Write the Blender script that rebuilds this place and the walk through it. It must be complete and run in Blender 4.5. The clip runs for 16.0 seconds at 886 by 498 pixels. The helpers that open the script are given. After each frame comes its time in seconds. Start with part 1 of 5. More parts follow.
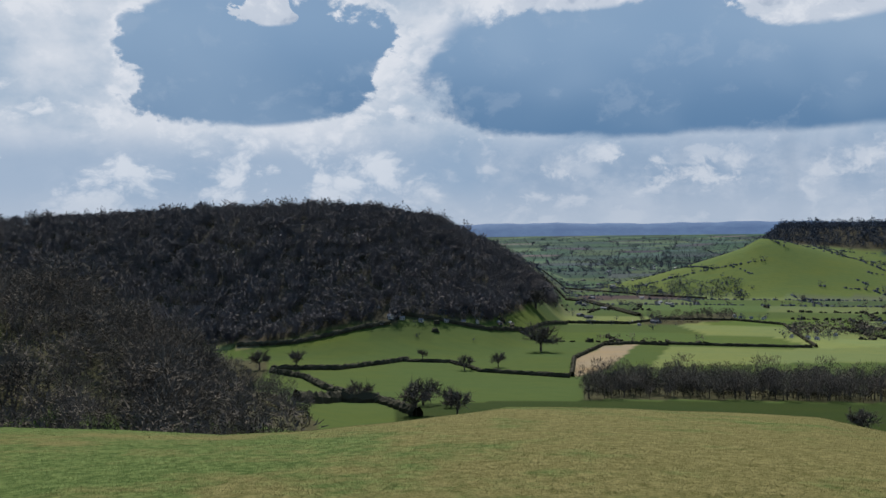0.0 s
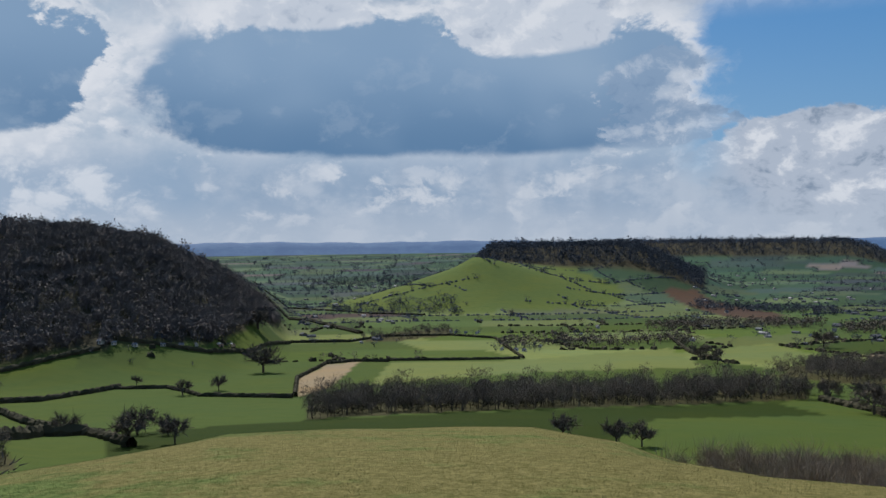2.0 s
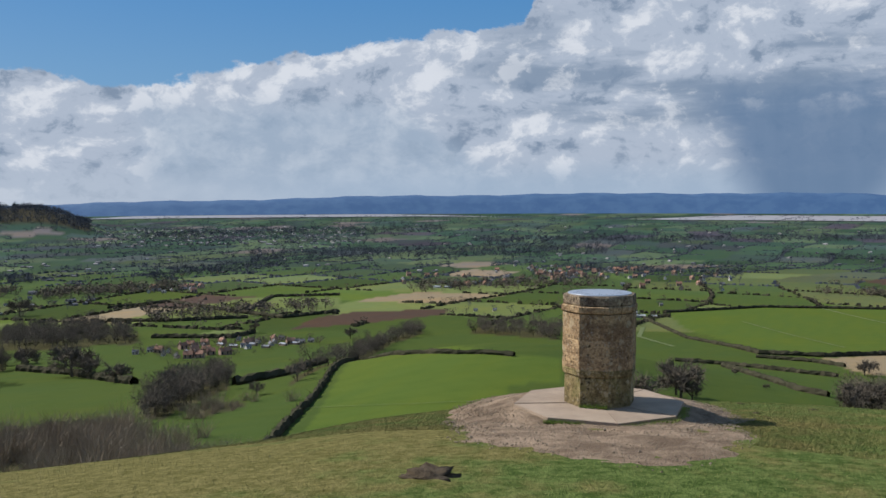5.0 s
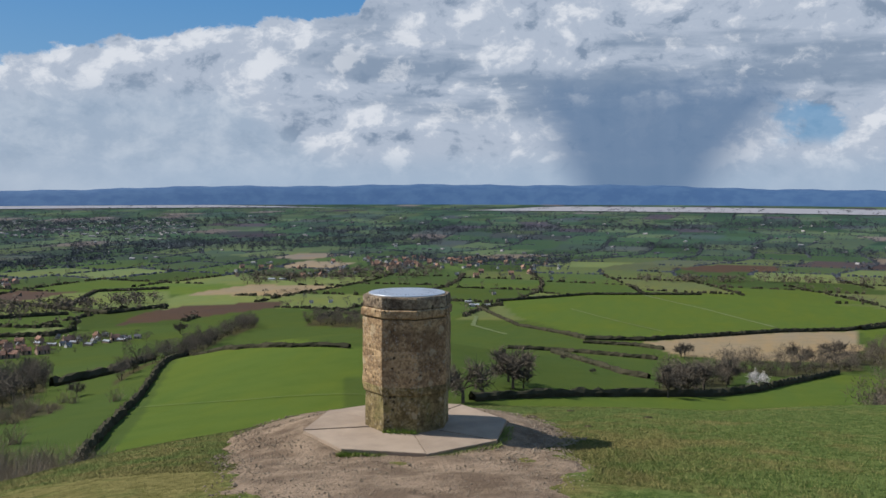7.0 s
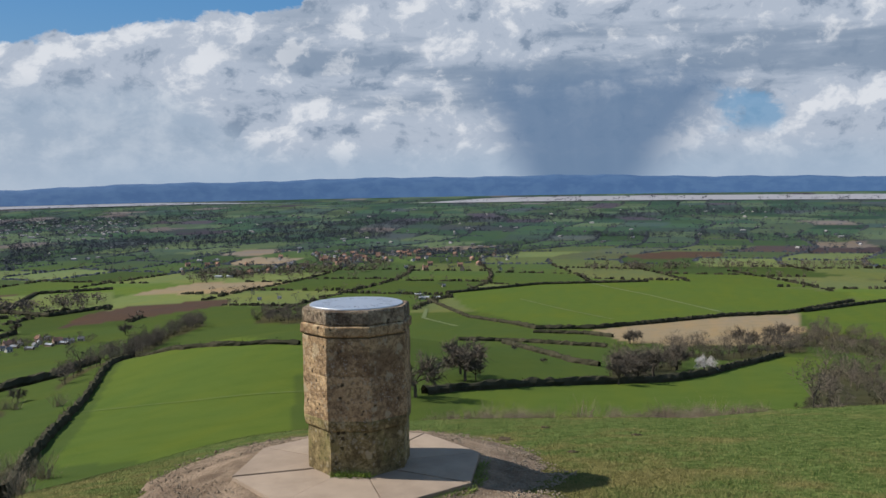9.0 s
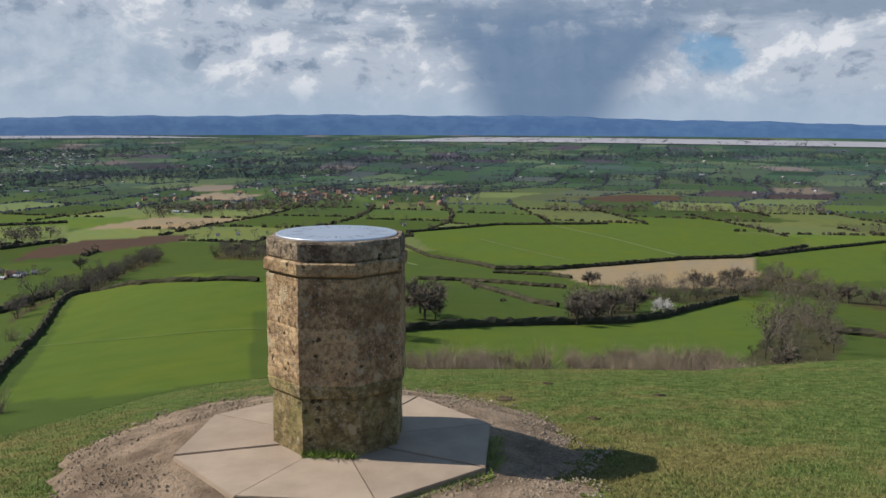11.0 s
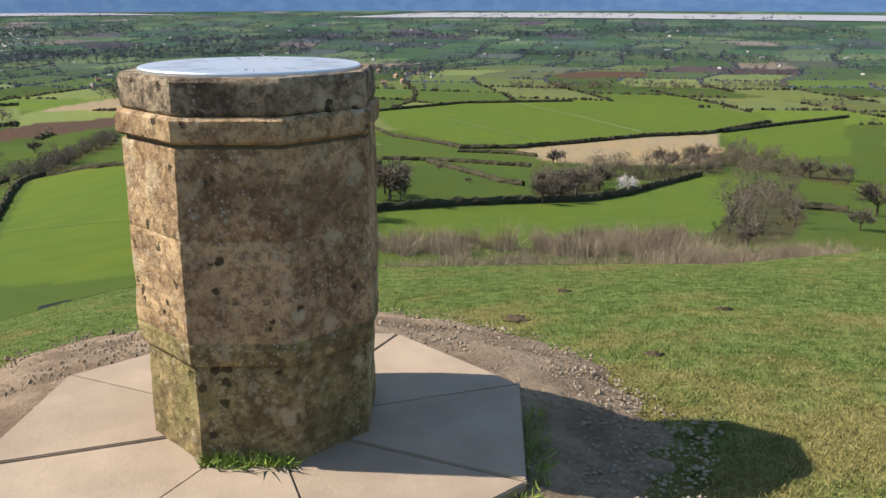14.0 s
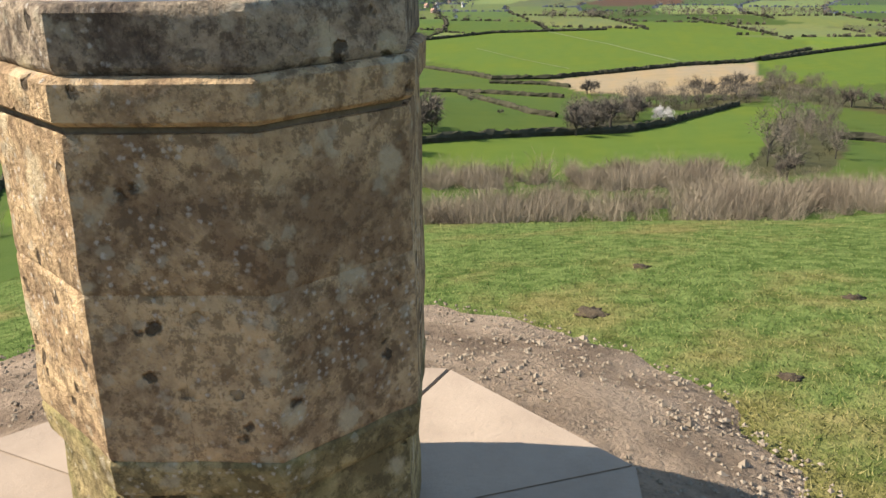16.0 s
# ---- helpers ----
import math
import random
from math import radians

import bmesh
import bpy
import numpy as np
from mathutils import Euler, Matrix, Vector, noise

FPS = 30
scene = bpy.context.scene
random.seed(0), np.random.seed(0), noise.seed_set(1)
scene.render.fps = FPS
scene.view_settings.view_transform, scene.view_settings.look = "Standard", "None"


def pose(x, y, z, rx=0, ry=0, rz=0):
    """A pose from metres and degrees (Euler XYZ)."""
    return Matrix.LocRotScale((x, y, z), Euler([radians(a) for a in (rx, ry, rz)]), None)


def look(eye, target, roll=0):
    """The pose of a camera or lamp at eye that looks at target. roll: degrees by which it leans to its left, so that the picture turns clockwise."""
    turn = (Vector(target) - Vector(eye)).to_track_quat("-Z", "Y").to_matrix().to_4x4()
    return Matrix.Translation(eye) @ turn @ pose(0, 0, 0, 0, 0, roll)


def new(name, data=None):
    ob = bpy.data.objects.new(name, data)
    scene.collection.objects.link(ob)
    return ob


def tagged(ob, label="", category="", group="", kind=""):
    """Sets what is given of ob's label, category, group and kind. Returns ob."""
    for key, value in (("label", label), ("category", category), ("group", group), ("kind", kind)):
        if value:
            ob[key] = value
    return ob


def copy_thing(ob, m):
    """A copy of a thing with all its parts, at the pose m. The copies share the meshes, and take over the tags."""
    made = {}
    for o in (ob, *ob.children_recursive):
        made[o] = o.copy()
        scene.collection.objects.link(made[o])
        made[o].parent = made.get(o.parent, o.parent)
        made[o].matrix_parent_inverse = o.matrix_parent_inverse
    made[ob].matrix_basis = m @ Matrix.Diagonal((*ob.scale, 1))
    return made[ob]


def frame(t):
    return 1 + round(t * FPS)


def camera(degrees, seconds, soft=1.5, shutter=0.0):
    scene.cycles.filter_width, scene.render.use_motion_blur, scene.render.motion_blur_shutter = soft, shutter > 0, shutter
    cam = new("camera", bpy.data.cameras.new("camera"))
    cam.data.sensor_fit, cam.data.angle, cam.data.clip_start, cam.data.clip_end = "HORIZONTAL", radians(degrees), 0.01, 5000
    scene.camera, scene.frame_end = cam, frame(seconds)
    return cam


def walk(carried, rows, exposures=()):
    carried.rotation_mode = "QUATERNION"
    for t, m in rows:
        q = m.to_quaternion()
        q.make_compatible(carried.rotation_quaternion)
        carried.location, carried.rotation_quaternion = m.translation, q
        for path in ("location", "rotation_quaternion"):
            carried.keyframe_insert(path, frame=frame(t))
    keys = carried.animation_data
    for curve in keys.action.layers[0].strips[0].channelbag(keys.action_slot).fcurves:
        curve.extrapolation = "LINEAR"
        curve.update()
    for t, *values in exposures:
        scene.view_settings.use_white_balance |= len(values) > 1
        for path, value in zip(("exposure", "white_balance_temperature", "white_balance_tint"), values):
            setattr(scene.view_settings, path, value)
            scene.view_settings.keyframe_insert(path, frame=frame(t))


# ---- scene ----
cam = camera(51.24, 16.0)
PATH = [
    (0.0, pose(-9.438, -4.600, 2.204, 88.08, 0.87, 2.32)),
    (0.5, pose(-9.428, -4.525, 2.199, 88.49, 0.27, -1.76)),
    (1.0, pose(-9.418, -4.450, 2.194, 88.74, 0.31, -6.07)),
    (1.5, pose(-9.408, -4.350, 2.189, 88.91, 0.48, -10.45)),
    (2.0, pose(-9.398, -4.250, 2.184, 89.04, 0.67, -14.76)),
    (2.5, pose(-9.388, -4.050, 2.179, 89.25, 0.40, -20.21)),
    (3.0, pose(-9.378, -3.850, 2.174, 89.21, 0.19, -28.09)),
    (3.5, pose(-9.368, -3.650, 2.169, 88.85, 0.20, -36.74)),
    (4.0, pose(-9.358, -3.520, 2.164, 88.33, 0.70, -44.91)),
    (4.5, pose(-9.348, -3.484, 2.159, 87.47, 0.16, -53.33)),
    (5.0, pose(-9.325, -3.488, 2.215, 86.60, 0.23, -61.93)),
    (5.2, pose(-9.253, -3.474, 2.212, 86.44, 0.07, -64.19)),
    (7.5, pose(-7.074, -3.026, 2.096, 85.83, 0.36, -72.75)),
    (8.0, pose(-6.767, -2.902, 2.099, 85.47, 0.94, -73.56)),
    (10.3, pose(-5.273, -2.298, 1.945, 85.37, 0.12, -77.37)),
    (10.5, pose(-5.123, -2.231, 1.921, 84.88, -0.05, -77.51)),
    (11.0, pose(-4.773, -2.017, 1.813, 81.77, -0.21, -77.67)),
    (11.5, pose(-4.452, -1.914, 1.742, 78.92, -0.06, -77.67)),
    (12.0, pose(-4.148, -1.805, 1.684, 77.87, -0.20, -77.74)),
    (12.5, pose(-3.792, -1.679, 1.605, 77.12, -0.05, -77.79)),
    (13.0, pose(-3.348, -1.625, 1.533, 76.24, -0.20, -78.44)),
    (13.5, pose(-2.991, -1.526, 1.455, 75.33, -0.21, -79.17)),
    (14.0, pose(-2.656, -1.438, 1.387, 74.33, 0.05, -79.96)),
    (14.5, pose(-2.300, -1.340, 1.351, 73.17, 0.24, -80.67)),
    (15.0, pose(-1.997, -1.199, 1.320, 72.16, 0.28, -81.05)),
    (15.5, pose(-1.746, -1.180, 1.272, 71.36, 0.79, -79.97)),
    (16.0, pose(-1.530, -1.125, 1.270, 70.17, 0.85, -78.15)),
]
walk(cam, PATH, exposures=((0.0, 0.36, 6050, 10), (2.6, 0.28, 6050, 10), (5.0, 0.36, 6050, 10), (8.0, 0.38, 6150, 10), (10.6, 0.38, 6250, 10), (12.0, 0.72, 6320, 10), (14.5, 1.10, 6500, 10), (16.0, 1.35, 6550, 10)))

# ---- light ----
SUN_AZ, SUN_EL = -5.6, 41.0         # bearing from +y towards +x, and elevation, degrees
world = bpy.data.worlds.new("sky")
scene.world = world
world.use_nodes = True


def node(tree, kind, ins=(), **props):
    """A node with its inputs set or linked: ins maps an input's name or number to a value or socket."""
    n = tree.nodes.new(kind)
    for key, value in props.items():
        setattr(n, key, value)
    for key, value in dict(ins).items():
        if isinstance(value, bpy.types.NodeSocket):
            tree.links.new(value, n.inputs[key])
        elif value is not None:
            n.inputs[key].default_value = value
    return n


def math_(tree, op, a, b=None, c=None):
    return node(tree, "ShaderNodeMath", {0: a, 1: b, 2: c}, operation=op).outputs[0]


def step(tree, lo, hi, v):
    """0 below lo, 1 above hi, smooth between."""
    return node(tree, "ShaderNodeMapRange", {"Value": v, "From Min": lo, "From Max": hi}, interpolation_type="SMOOTHSTEP").outputs[0]


def mixc(tree, f, a, b, blend="MIX"):
    a, b = [(*v, 1) if isinstance(v, tuple) and len(v) == 3 else v for v in (a, b)]
    return node(tree, "ShaderNodeMix", {0: f, 6: a, 7: b}, data_type="RGBA", blend_type=blend).outputs[2]


def noise_(tree, vec, scale, detail=4.0, rough=0.55, dist=0.0):
    return node(tree, "ShaderNodeTexNoise", {"Vector": vec, "Scale": scale, "Detail": detail, "Roughness": rough, "Distortion": dist}).outputs["Fac"]


def make_sky():
    nt = world.node_tree
    m = lambda op, a, b=None, c=None: math_(nt, op, a, b, c)
    s = lambda lo, hi, v: step(nt, lo, hi, v)
    mul = lambda *v: v[0] if len(v) == 1 else m("MULTIPLY", v[0], mul(*v[1:]))
    bg = nt.nodes["Background"]
    way = node(nt, "ShaderNodeTexCoord").outputs["Generated"]
    sky = node(nt, "ShaderNodeTexSky", sky_type="NISHITA", sun_disc=False, sun_elevation=radians(SUN_EL), sun_rotation=radians(SUN_AZ))
    xyz = node(nt, "ShaderNodeSeparateXYZ", {0: way}).outputs
    bearing = m("MULTIPLY", m("ARCTAN2", xyz[0], xyz[1]), 57.2958)
    rise = m("MULTIPLY", m("ARCSINE", xyz[2]), 57.2958)
    flat = node(nt, "ShaderNodeCombineXYZ", {0: m("MULTIPLY", bearing, 0.055), 1: m("MULTIPLY", rise, 0.078)}).outputs[0]
    sunny = node(nt, "ShaderNodeVectorMath", {0: flat, 1: (-0.045, 0.06, 0)}).outputs[0]

    def ramp(v, lo, hi, *stops):
        """A broken line through (v, value) stops; values from 0 to 20."""
        n = node(nt, "ShaderNodeValToRGB", {0: node(nt, "ShaderNodeMapRange", {"Value": v, "From Min": lo, "From Max": hi}).outputs[0]})
        el = n.color_ramp.elements
        while len(el) < len(stops):
            el.new(0.5)
        for e_, (at, value) in zip(el, stops):
            e_.position = (at - lo) / (hi - lo)
            e_.color = (value / 20, value / 20, value / 20, 1)
        return m("MULTIPLY", n.outputs[0], 20)

    bend = node(nt, "ShaderNodeTexNoise", {"Vector": flat, "Scale": 3.2, "Detail": 5.0, "Roughness": 0.55}).outputs["Color"]
    bend = node(nt, "ShaderNodeVectorMath", {0: node(nt, "ShaderNodeVectorMath", {0: bend, 1: (0.5, 0.5, 0.5)}, operation="SUBTRACT").outputs[0], 1: (0.22, 0.16, 0)}, operation="MULTIPLY").outputs[0]

    def heap(v):
        """Heaped cloud: round puffs with smaller ones on them."""
        v = node(nt, "ShaderNodeVectorMath", {0: v, 1: bend}).outputs[0]
        v2 = node(nt, "ShaderNodeTexVoronoi", {"Vector": v, "Scale": 4.6, "Detail": 5.0, "Roughness": 0.56, "Lacunarity": 2.3, "Randomness": 1.0, "Smoothness": 0.35}, feature="SMOOTH_F1", normalize=True).outputs["Distance"]
        return m("ADD", m("MULTIPLY", noise_(nt, v, 1.9, 7, 0.5), 0.45), m("MULTIPLY", m("SUBTRACT", 0.75, v2), 0.80))

    lump = heap(flat)
    relief = m("ADD", m("MULTIPLY", m("SUBTRACT", lump, heap(sunny)), 3.0), 0.5)      # lit side of each swell
    big, small, soft = noise_(nt, flat, 1.5, 6, 0.6), noise_(nt, flat, 5.5, 10, 0.62, 0.2), noise_(nt, flat, 0.9, 3, 0.5)
    wig = m("ADD", m("MULTIPLY", m("SUBTRACT", lump, 0.5), 7.0), m("MULTIPLY", m("SUBTRACT", small, 0.5), 3.0))
    e = m("ADD", rise, wig)                                  # elevation with billows
    eh = m("ADD", rise, m("MULTIPLY", wig, 0.2))
    wide = m("MULTIPLY", m("SUBTRACT", noise_(nt, flat, 1.3, 4, 0.55), 0.5), 14.0)
    b = m("ADD", m("ADD", bearing, m("MULTIPLY", wide, 0.5)), m("ADD", m("MULTIPLY", m("SUBTRACT", lump, 0.5), 13.0), m("MULTIPLY", m("SUBTRACT", small, 0.5), 6.0)))
    WHITE, PALE, GREY = (0.85, 0.86, 0.88), (0.53, 0.585, 0.67), (0.27, 0.34, 0.44)

    def box(b0, b1, e0, e1, grow=0.0, soft_=0.18):
        """A rounded mass between two bearings and elevations, level below and heaped above."""
        bc, ec = (b0 + b1) / 2, e0 + (e1 - e0) * 0.45
        up = m("DIVIDE", m("MAXIMUM", m("SUBTRACT", e, ec), 0), e1 - ec + grow)
        down = m("DIVIDE", m("MAXIMUM", m("SUBTRACT", ec, eh), 0), ec - e0 + 0.4 * grow)
        over = m("DIVIDE", m("ABSOLUTE", m("SUBTRACT", b, bc)), (b1 - b0) / 2 + grow)
        q = m("ADD", m("POWER", m("ADD", up, down), 3.5), m("POWER", over, 3.5))
        return m("SUBTRACT", 1, s(1 - soft_, 1 + soft_, q))

    def puffs(shade=GREY, body=PALE, lit=WHITE):
        """Cumulus seen from the side: lit crowns, pale bodies, grey hollows."""
        c = mixc(nt, s(0.48, 0.80, relief), body, lit)
        return mixc(nt, m("SUBTRACT", 1, s(0.10, 0.42, relief)), c, shade)

    # clear blue behind it all
    col = mixc(nt, 0.75, node(nt, "ShaderNodeVectorMath", {0: sky.outputs[0], 1: (0.085, 0.085, 0.085)}, operation="MULTIPLY").outputs[0], mixc(nt, s(3, 15, rise), (0.17, 0.40, 0.68), (0.066, 0.29, 0.64)))
    # bright thin cloud towards the sun, with grey-blue gaps and small heaps
    bright = mixc(nt, s(0.36, 0.60, big), (0.46, 0.56, 0.67), (0.80, 0.82, 0.85))
    bright = mixc(nt, mul(s(0.52, 0.85, relief), 0.8), bright, (0.90, 0.90, 0.91))
    bright = mixc(nt, mul(m("SUBTRACT", 1, s(3.6, 6.2, eh)), 0.75), bright, mixc(nt, s(0.61, 0.70, lump), (0.33, 0.45, 0.60), (0.74, 0.78, 0.83)))
    edge = m("ADD", bearing, m("MULTIPLY", m("SUBTRACT", lump, 0.5), 14.0))
    sunward = mul(m("SUBTRACT", 1, s(30.0, 33.5, edge)), s(-60, -45, bearing), m("SUBTRACT", 1, mul(s(17, 26, e), 0.85)))
    col = mixc(nt, sunward, col, bright)
    # broken cumulus over the rest of the sky
    col = mixc(nt, mul(s(0.5, 0.58, lump), s(12.0, 15.5, rise), m("SUBTRACT", 1, mul(s(22, 40, rise), 0.8))), col, puffs())
    # bank of cumulus that climbs towards the rain
    ridge = ramp(bearing, 28, 108, (29, 5.0), (32.5, 6.4), (36, 7.6), (40, 7.0), (42.6, 6.2), (45.5, 7.2), (54, 8.8), (63, 10.0), (67, 10.8), (69.5, 14.5), (89, 15.5), (93, 14.0), (97, 12.0), (101, 12.0), (105, 12.5))
    deep = m("SUBTRACT", ridge, m("ADD", rise, m("MULTIPLY", wig, 0.55)))
    cum = puffs()
    # grey level bases within it
    layer = s(0.44, 0.60, noise_(nt, node(nt, "ShaderNodeVectorMath", {0: flat, 1: (0.8, 3.0, 1)}, operation="MULTIPLY").outputs[0], 1.6, 6, 0.55))
    base = mul(layer, s(60, 68, bearing), s(3.6, 4.8, eh), m("SUBTRACT", 1, s(8.0, 12.5, eh)), m("SUBTRACT", 1, mul(s(0.55, 0.8, relief), 0.5)))
    cum = mixc(nt, mul(base, 0.85), cum, (0.26, 0.335, 0.44))
    # rain veil under its left part, and haze at its foot
    fall = m("SUBTRACT", 5.6, m("MULTIPLY", s(58, 66, bearing), 4.2))
    cum = mixc(nt, mul(m("SUBTRACT", 1, s(-1.2, 1.0, m("SUBTRACT", eh, fall))), s(42, 46, bearing), 0.8), cum, mixc(nt, s(0.4, 0.65, small), (0.40, 0.49, 0.60), (0.56, 0.63, 0.71)))
    gap = mul(s(91.0, 92.6, b), m("SUBTRACT", 1, s(94.8, 96.4, b)), s(2.0, 3.0, eh), m("SUBTRACT", 1, s(4.6, 5.8, e)), 0.8)
    col = mixc(nt, mul(s(-0.08, 0.22, deep), s(29, 33, bearing), m("SUBTRACT", 1, gap)), col, cum)
    # two heavy grey clouds with flat bases and lit rims
    for b0, b1, e0, e1, haze in ((-19.8, -5.8, 5.9, 14.5, 0.15), (-2.6, 31.2, 4.9, 13.5, 0.45)):
        rim = box(b0, b1, e0, e1, grow=1.0, soft_=0.30)
        core = box(b0, b1, e0, e1, soft_=0.16 + 0.25 * haze)
        col = mixc(nt, mul(rim, s(0.25, 0.6, relief), s(e0 + 0.5, e0 + 3, rise), 0.9), col, (0.90, 0.90, 0.91))
        grey = mixc(nt, s(e0, e1 - 2, rise), (0.150, 0.268, 0.43), (0.275, 0.405, 0.57))
        grey = mixc(nt, mul(s(0.42, 0.68, soft), 0.35 + haze), grey, (0.37, 0.49, 0.63))
        grey = mixc(nt, mul(s(0.55, 0.9, relief), 0.25), grey, (0.46, 0.55, 0.66))
        col = mixc(nt, core, col, grey)
    # white heaps in front of the second one
    for b0, b1, e0, e1 in ((15.5, 26.2, 11.0, 16), (3.0, 10.5, 12.4, 17), (-14.0, -10.0, 11.8, 15)):
        col = mixc(nt, mul(box(b0, b1, e0, e1, soft_=0.3), s(0.36, 0.48, lump)), col, puffs((0.50, 0.56, 0.65), (0.68, 0.72, 0.78)))
    # a rounded end of the second one, half lit
    col = mixc(nt, mul(box(25.5, 31.8, 5.2, 10.8, soft_=0.15), 0.6), col, puffs((0.21, 0.31, 0.46), (0.33, 0.43, 0.57), (0.66, 0.71, 0.78)))
    # grey veil and rain under the clouds
    veil = mul(m("SUBTRACT", 1, s(2.8, 5.4, eh)), s(-3, 4, b), m("SUBTRACT", 1, s(30, 36, b)))
    vcol = mixc(nt, s(0.42, 0.62, noise_(nt, flat, 3.2, 6, 0.6)), (0.36, 0.46, 0.59), (0.58, 0.64, 0.72))
    vcol = mixc(nt, mul(s(0.52, 0.8, relief), 0.8), vcol, (0.78, 0.80, 0.83))
    col = mixc(nt, mul(veil, 0.85), col, vcol)
    streaks = noise_(nt, node(nt, "ShaderNodeVectorMath", {0: flat, 1: (5.0, 0.25, 1)}, operation="MULTIPLY").outputs[0], 1.7, 4, 0.5)
    col = mixc(nt, mul(s(0.5, 0.68, streaks), s(8, 14, bearing), m("SUBTRACT", 1, s(27, 32, bearing)), m("SUBTRACT", 1, s(4.0, 5.5, rise)), 0.35), col, (0.34, 0.43, 0.55))
    col = mixc(nt, mul(m("SUBTRACT", 1, s(0.0, 2.6, rise)), 0.7), col, mixc(nt, s(40, 60, bearing), (0.56, 0.62, 0.70), (0.45, 0.55, 0.67)))
    # the shower, wider above
    left = m("SUBTRACT", 80.3, m("MULTIPLY", rise, 0.5))
    right = m("ADD", 88.5, m("MULTIPLY", rise, 0.8))
    bw = m("ADD", bearing, m("MULTIPLY", wide, 0.10))
    rain = mul(s(-1.6, 1.8, m("SUBTRACT", bw, left)), m("SUBTRACT", 1, s(-2.8, 1.6, m("SUBTRACT", bw, right))), m("SUBTRACT", 1, s(4.6, 8.0, m("ADD", rise, m("MULTIPLY", wig, 0.7)))))
    col = mixc(nt, mul(rain, 0.92), col, mixc(nt, s(0.40, 0.7, streaks), (0.160, 0.247, 0.380), (0.180, 0.267, 0.40)))
    # the ground's own tone under the horizon
    col = mixc(nt, s(-0.5, -3, rise), col, (0.10, 0.13, 0.08))
    nt.links.new(col, bg.inputs[0])
    bg.inputs[1].default_value = 0.65


make_sky()
sun = new("sun", bpy.data.lights.new("sun", "SUN"))
sun.data.energy, sun.data.angle, sun.data.color = 5.0, radians(0.55), (1, 0.93, 0.82)
_a, _e = radians(SUN_AZ), radians(SUN_EL)
sun.matrix_world = look((0, 0, 0), (-math.sin(_a) * math.cos(_e), -math.cos(_a) * math.cos(_e), -math.sin(_e)))

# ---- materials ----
# the last colour is pasture darkened to stand for shade
PLOUGH, STUBBLE, MEADOW, WHEAT, PASTURE, SHADED_FIELD = (0.062, 0.041, 0.032), (0.21, 0.165, 0.108), (0.112, 0.136, 0.048), (0.068, 0.099, 0.019), (0.050, 0.074, 0.018), (0.021, 0.034, 0.006)


def shader(name, rough=0.9):
    m = bpy.data.materials.new(name)
    m.use_nodes = True
    t = m.node_tree
    p = t.nodes["Principled BSDF"]
    p.inputs["Roughness"].default_value = rough
    p.inputs["Specular IOR Level"].default_value = 0.15
    return m, t, p


def bump(t, p, h, strength, dist):
    t.links.new(node(t, "ShaderNodeBump", {"Height": h, "Strength": strength, "Distance": dist}).outputs[0], p.inputs["Normal"])


def varied(name, a, b, scale, rough=0.9, relief=0.0, fine=6.0):
    """A plain material whose colour wanders from a to b at two scales and from piece to piece."""
    m, t, p = shader(name, rough)
    at = node(t, "ShaderNodeNewGeometry").outputs["Position"]
    f = math_(t, "ADD", math_(t, "MULTIPLY", noise_(t, at, scale), 0.6), math_(t, "MULTIPLY", noise_(t, at, scale * fine), 0.4))
    f = math_(t, "ADD", f, math_(t, "MULTIPLY", math_(t, "SUBTRACT", node(t, "ShaderNodeObjectInfo").outputs["Random"], 0.5), 0.25))
    t.links.new(mixc(t, step(t, 0.3, 0.7, f), a, b), p.inputs["Base Color"])
    if relief:
        bump(t, p, noise_(t, at, scale * fine, 8), 0.6, relief)
    return m


def leafy(name, a, b, own=0.35, bent=0.0):
    """Twigs and leaves: each piece with a tone of its own."""
    m, t, p = shader(name, 0.95)
    p.inputs["Specular IOR Level"].default_value = 0.03
    g = node(t, "ShaderNodeNewGeometry").outputs
    f = math_(t, "ADD", math_(t, "MULTIPLY", g["Random Per Island"], own), math_(t, "MULTIPLY", noise_(t, g["Position"], 0.11, 3), 1.2 - own))
    t.links.new(mixc(t, step(t, 0.3, 0.85, f), a, b), p.inputs["Base Color"])
    if bent:      # shading normals turned upward, which evens out and lightens the blades
        n = node(t, "ShaderNodeVectorMath", {0: g["Normal"], 1: (bent, bent, bent)}, operation="MULTIPLY").outputs[0]
        n = node(t, "ShaderNodeVectorMath", {0: n, 1: (0, 0, 0.7)}).outputs[0]
        t.links.new(node(t, "ShaderNodeVectorMath", {0: n}, operation="NORMALIZE").outputs[0], p.inputs["Normal"])
    return m


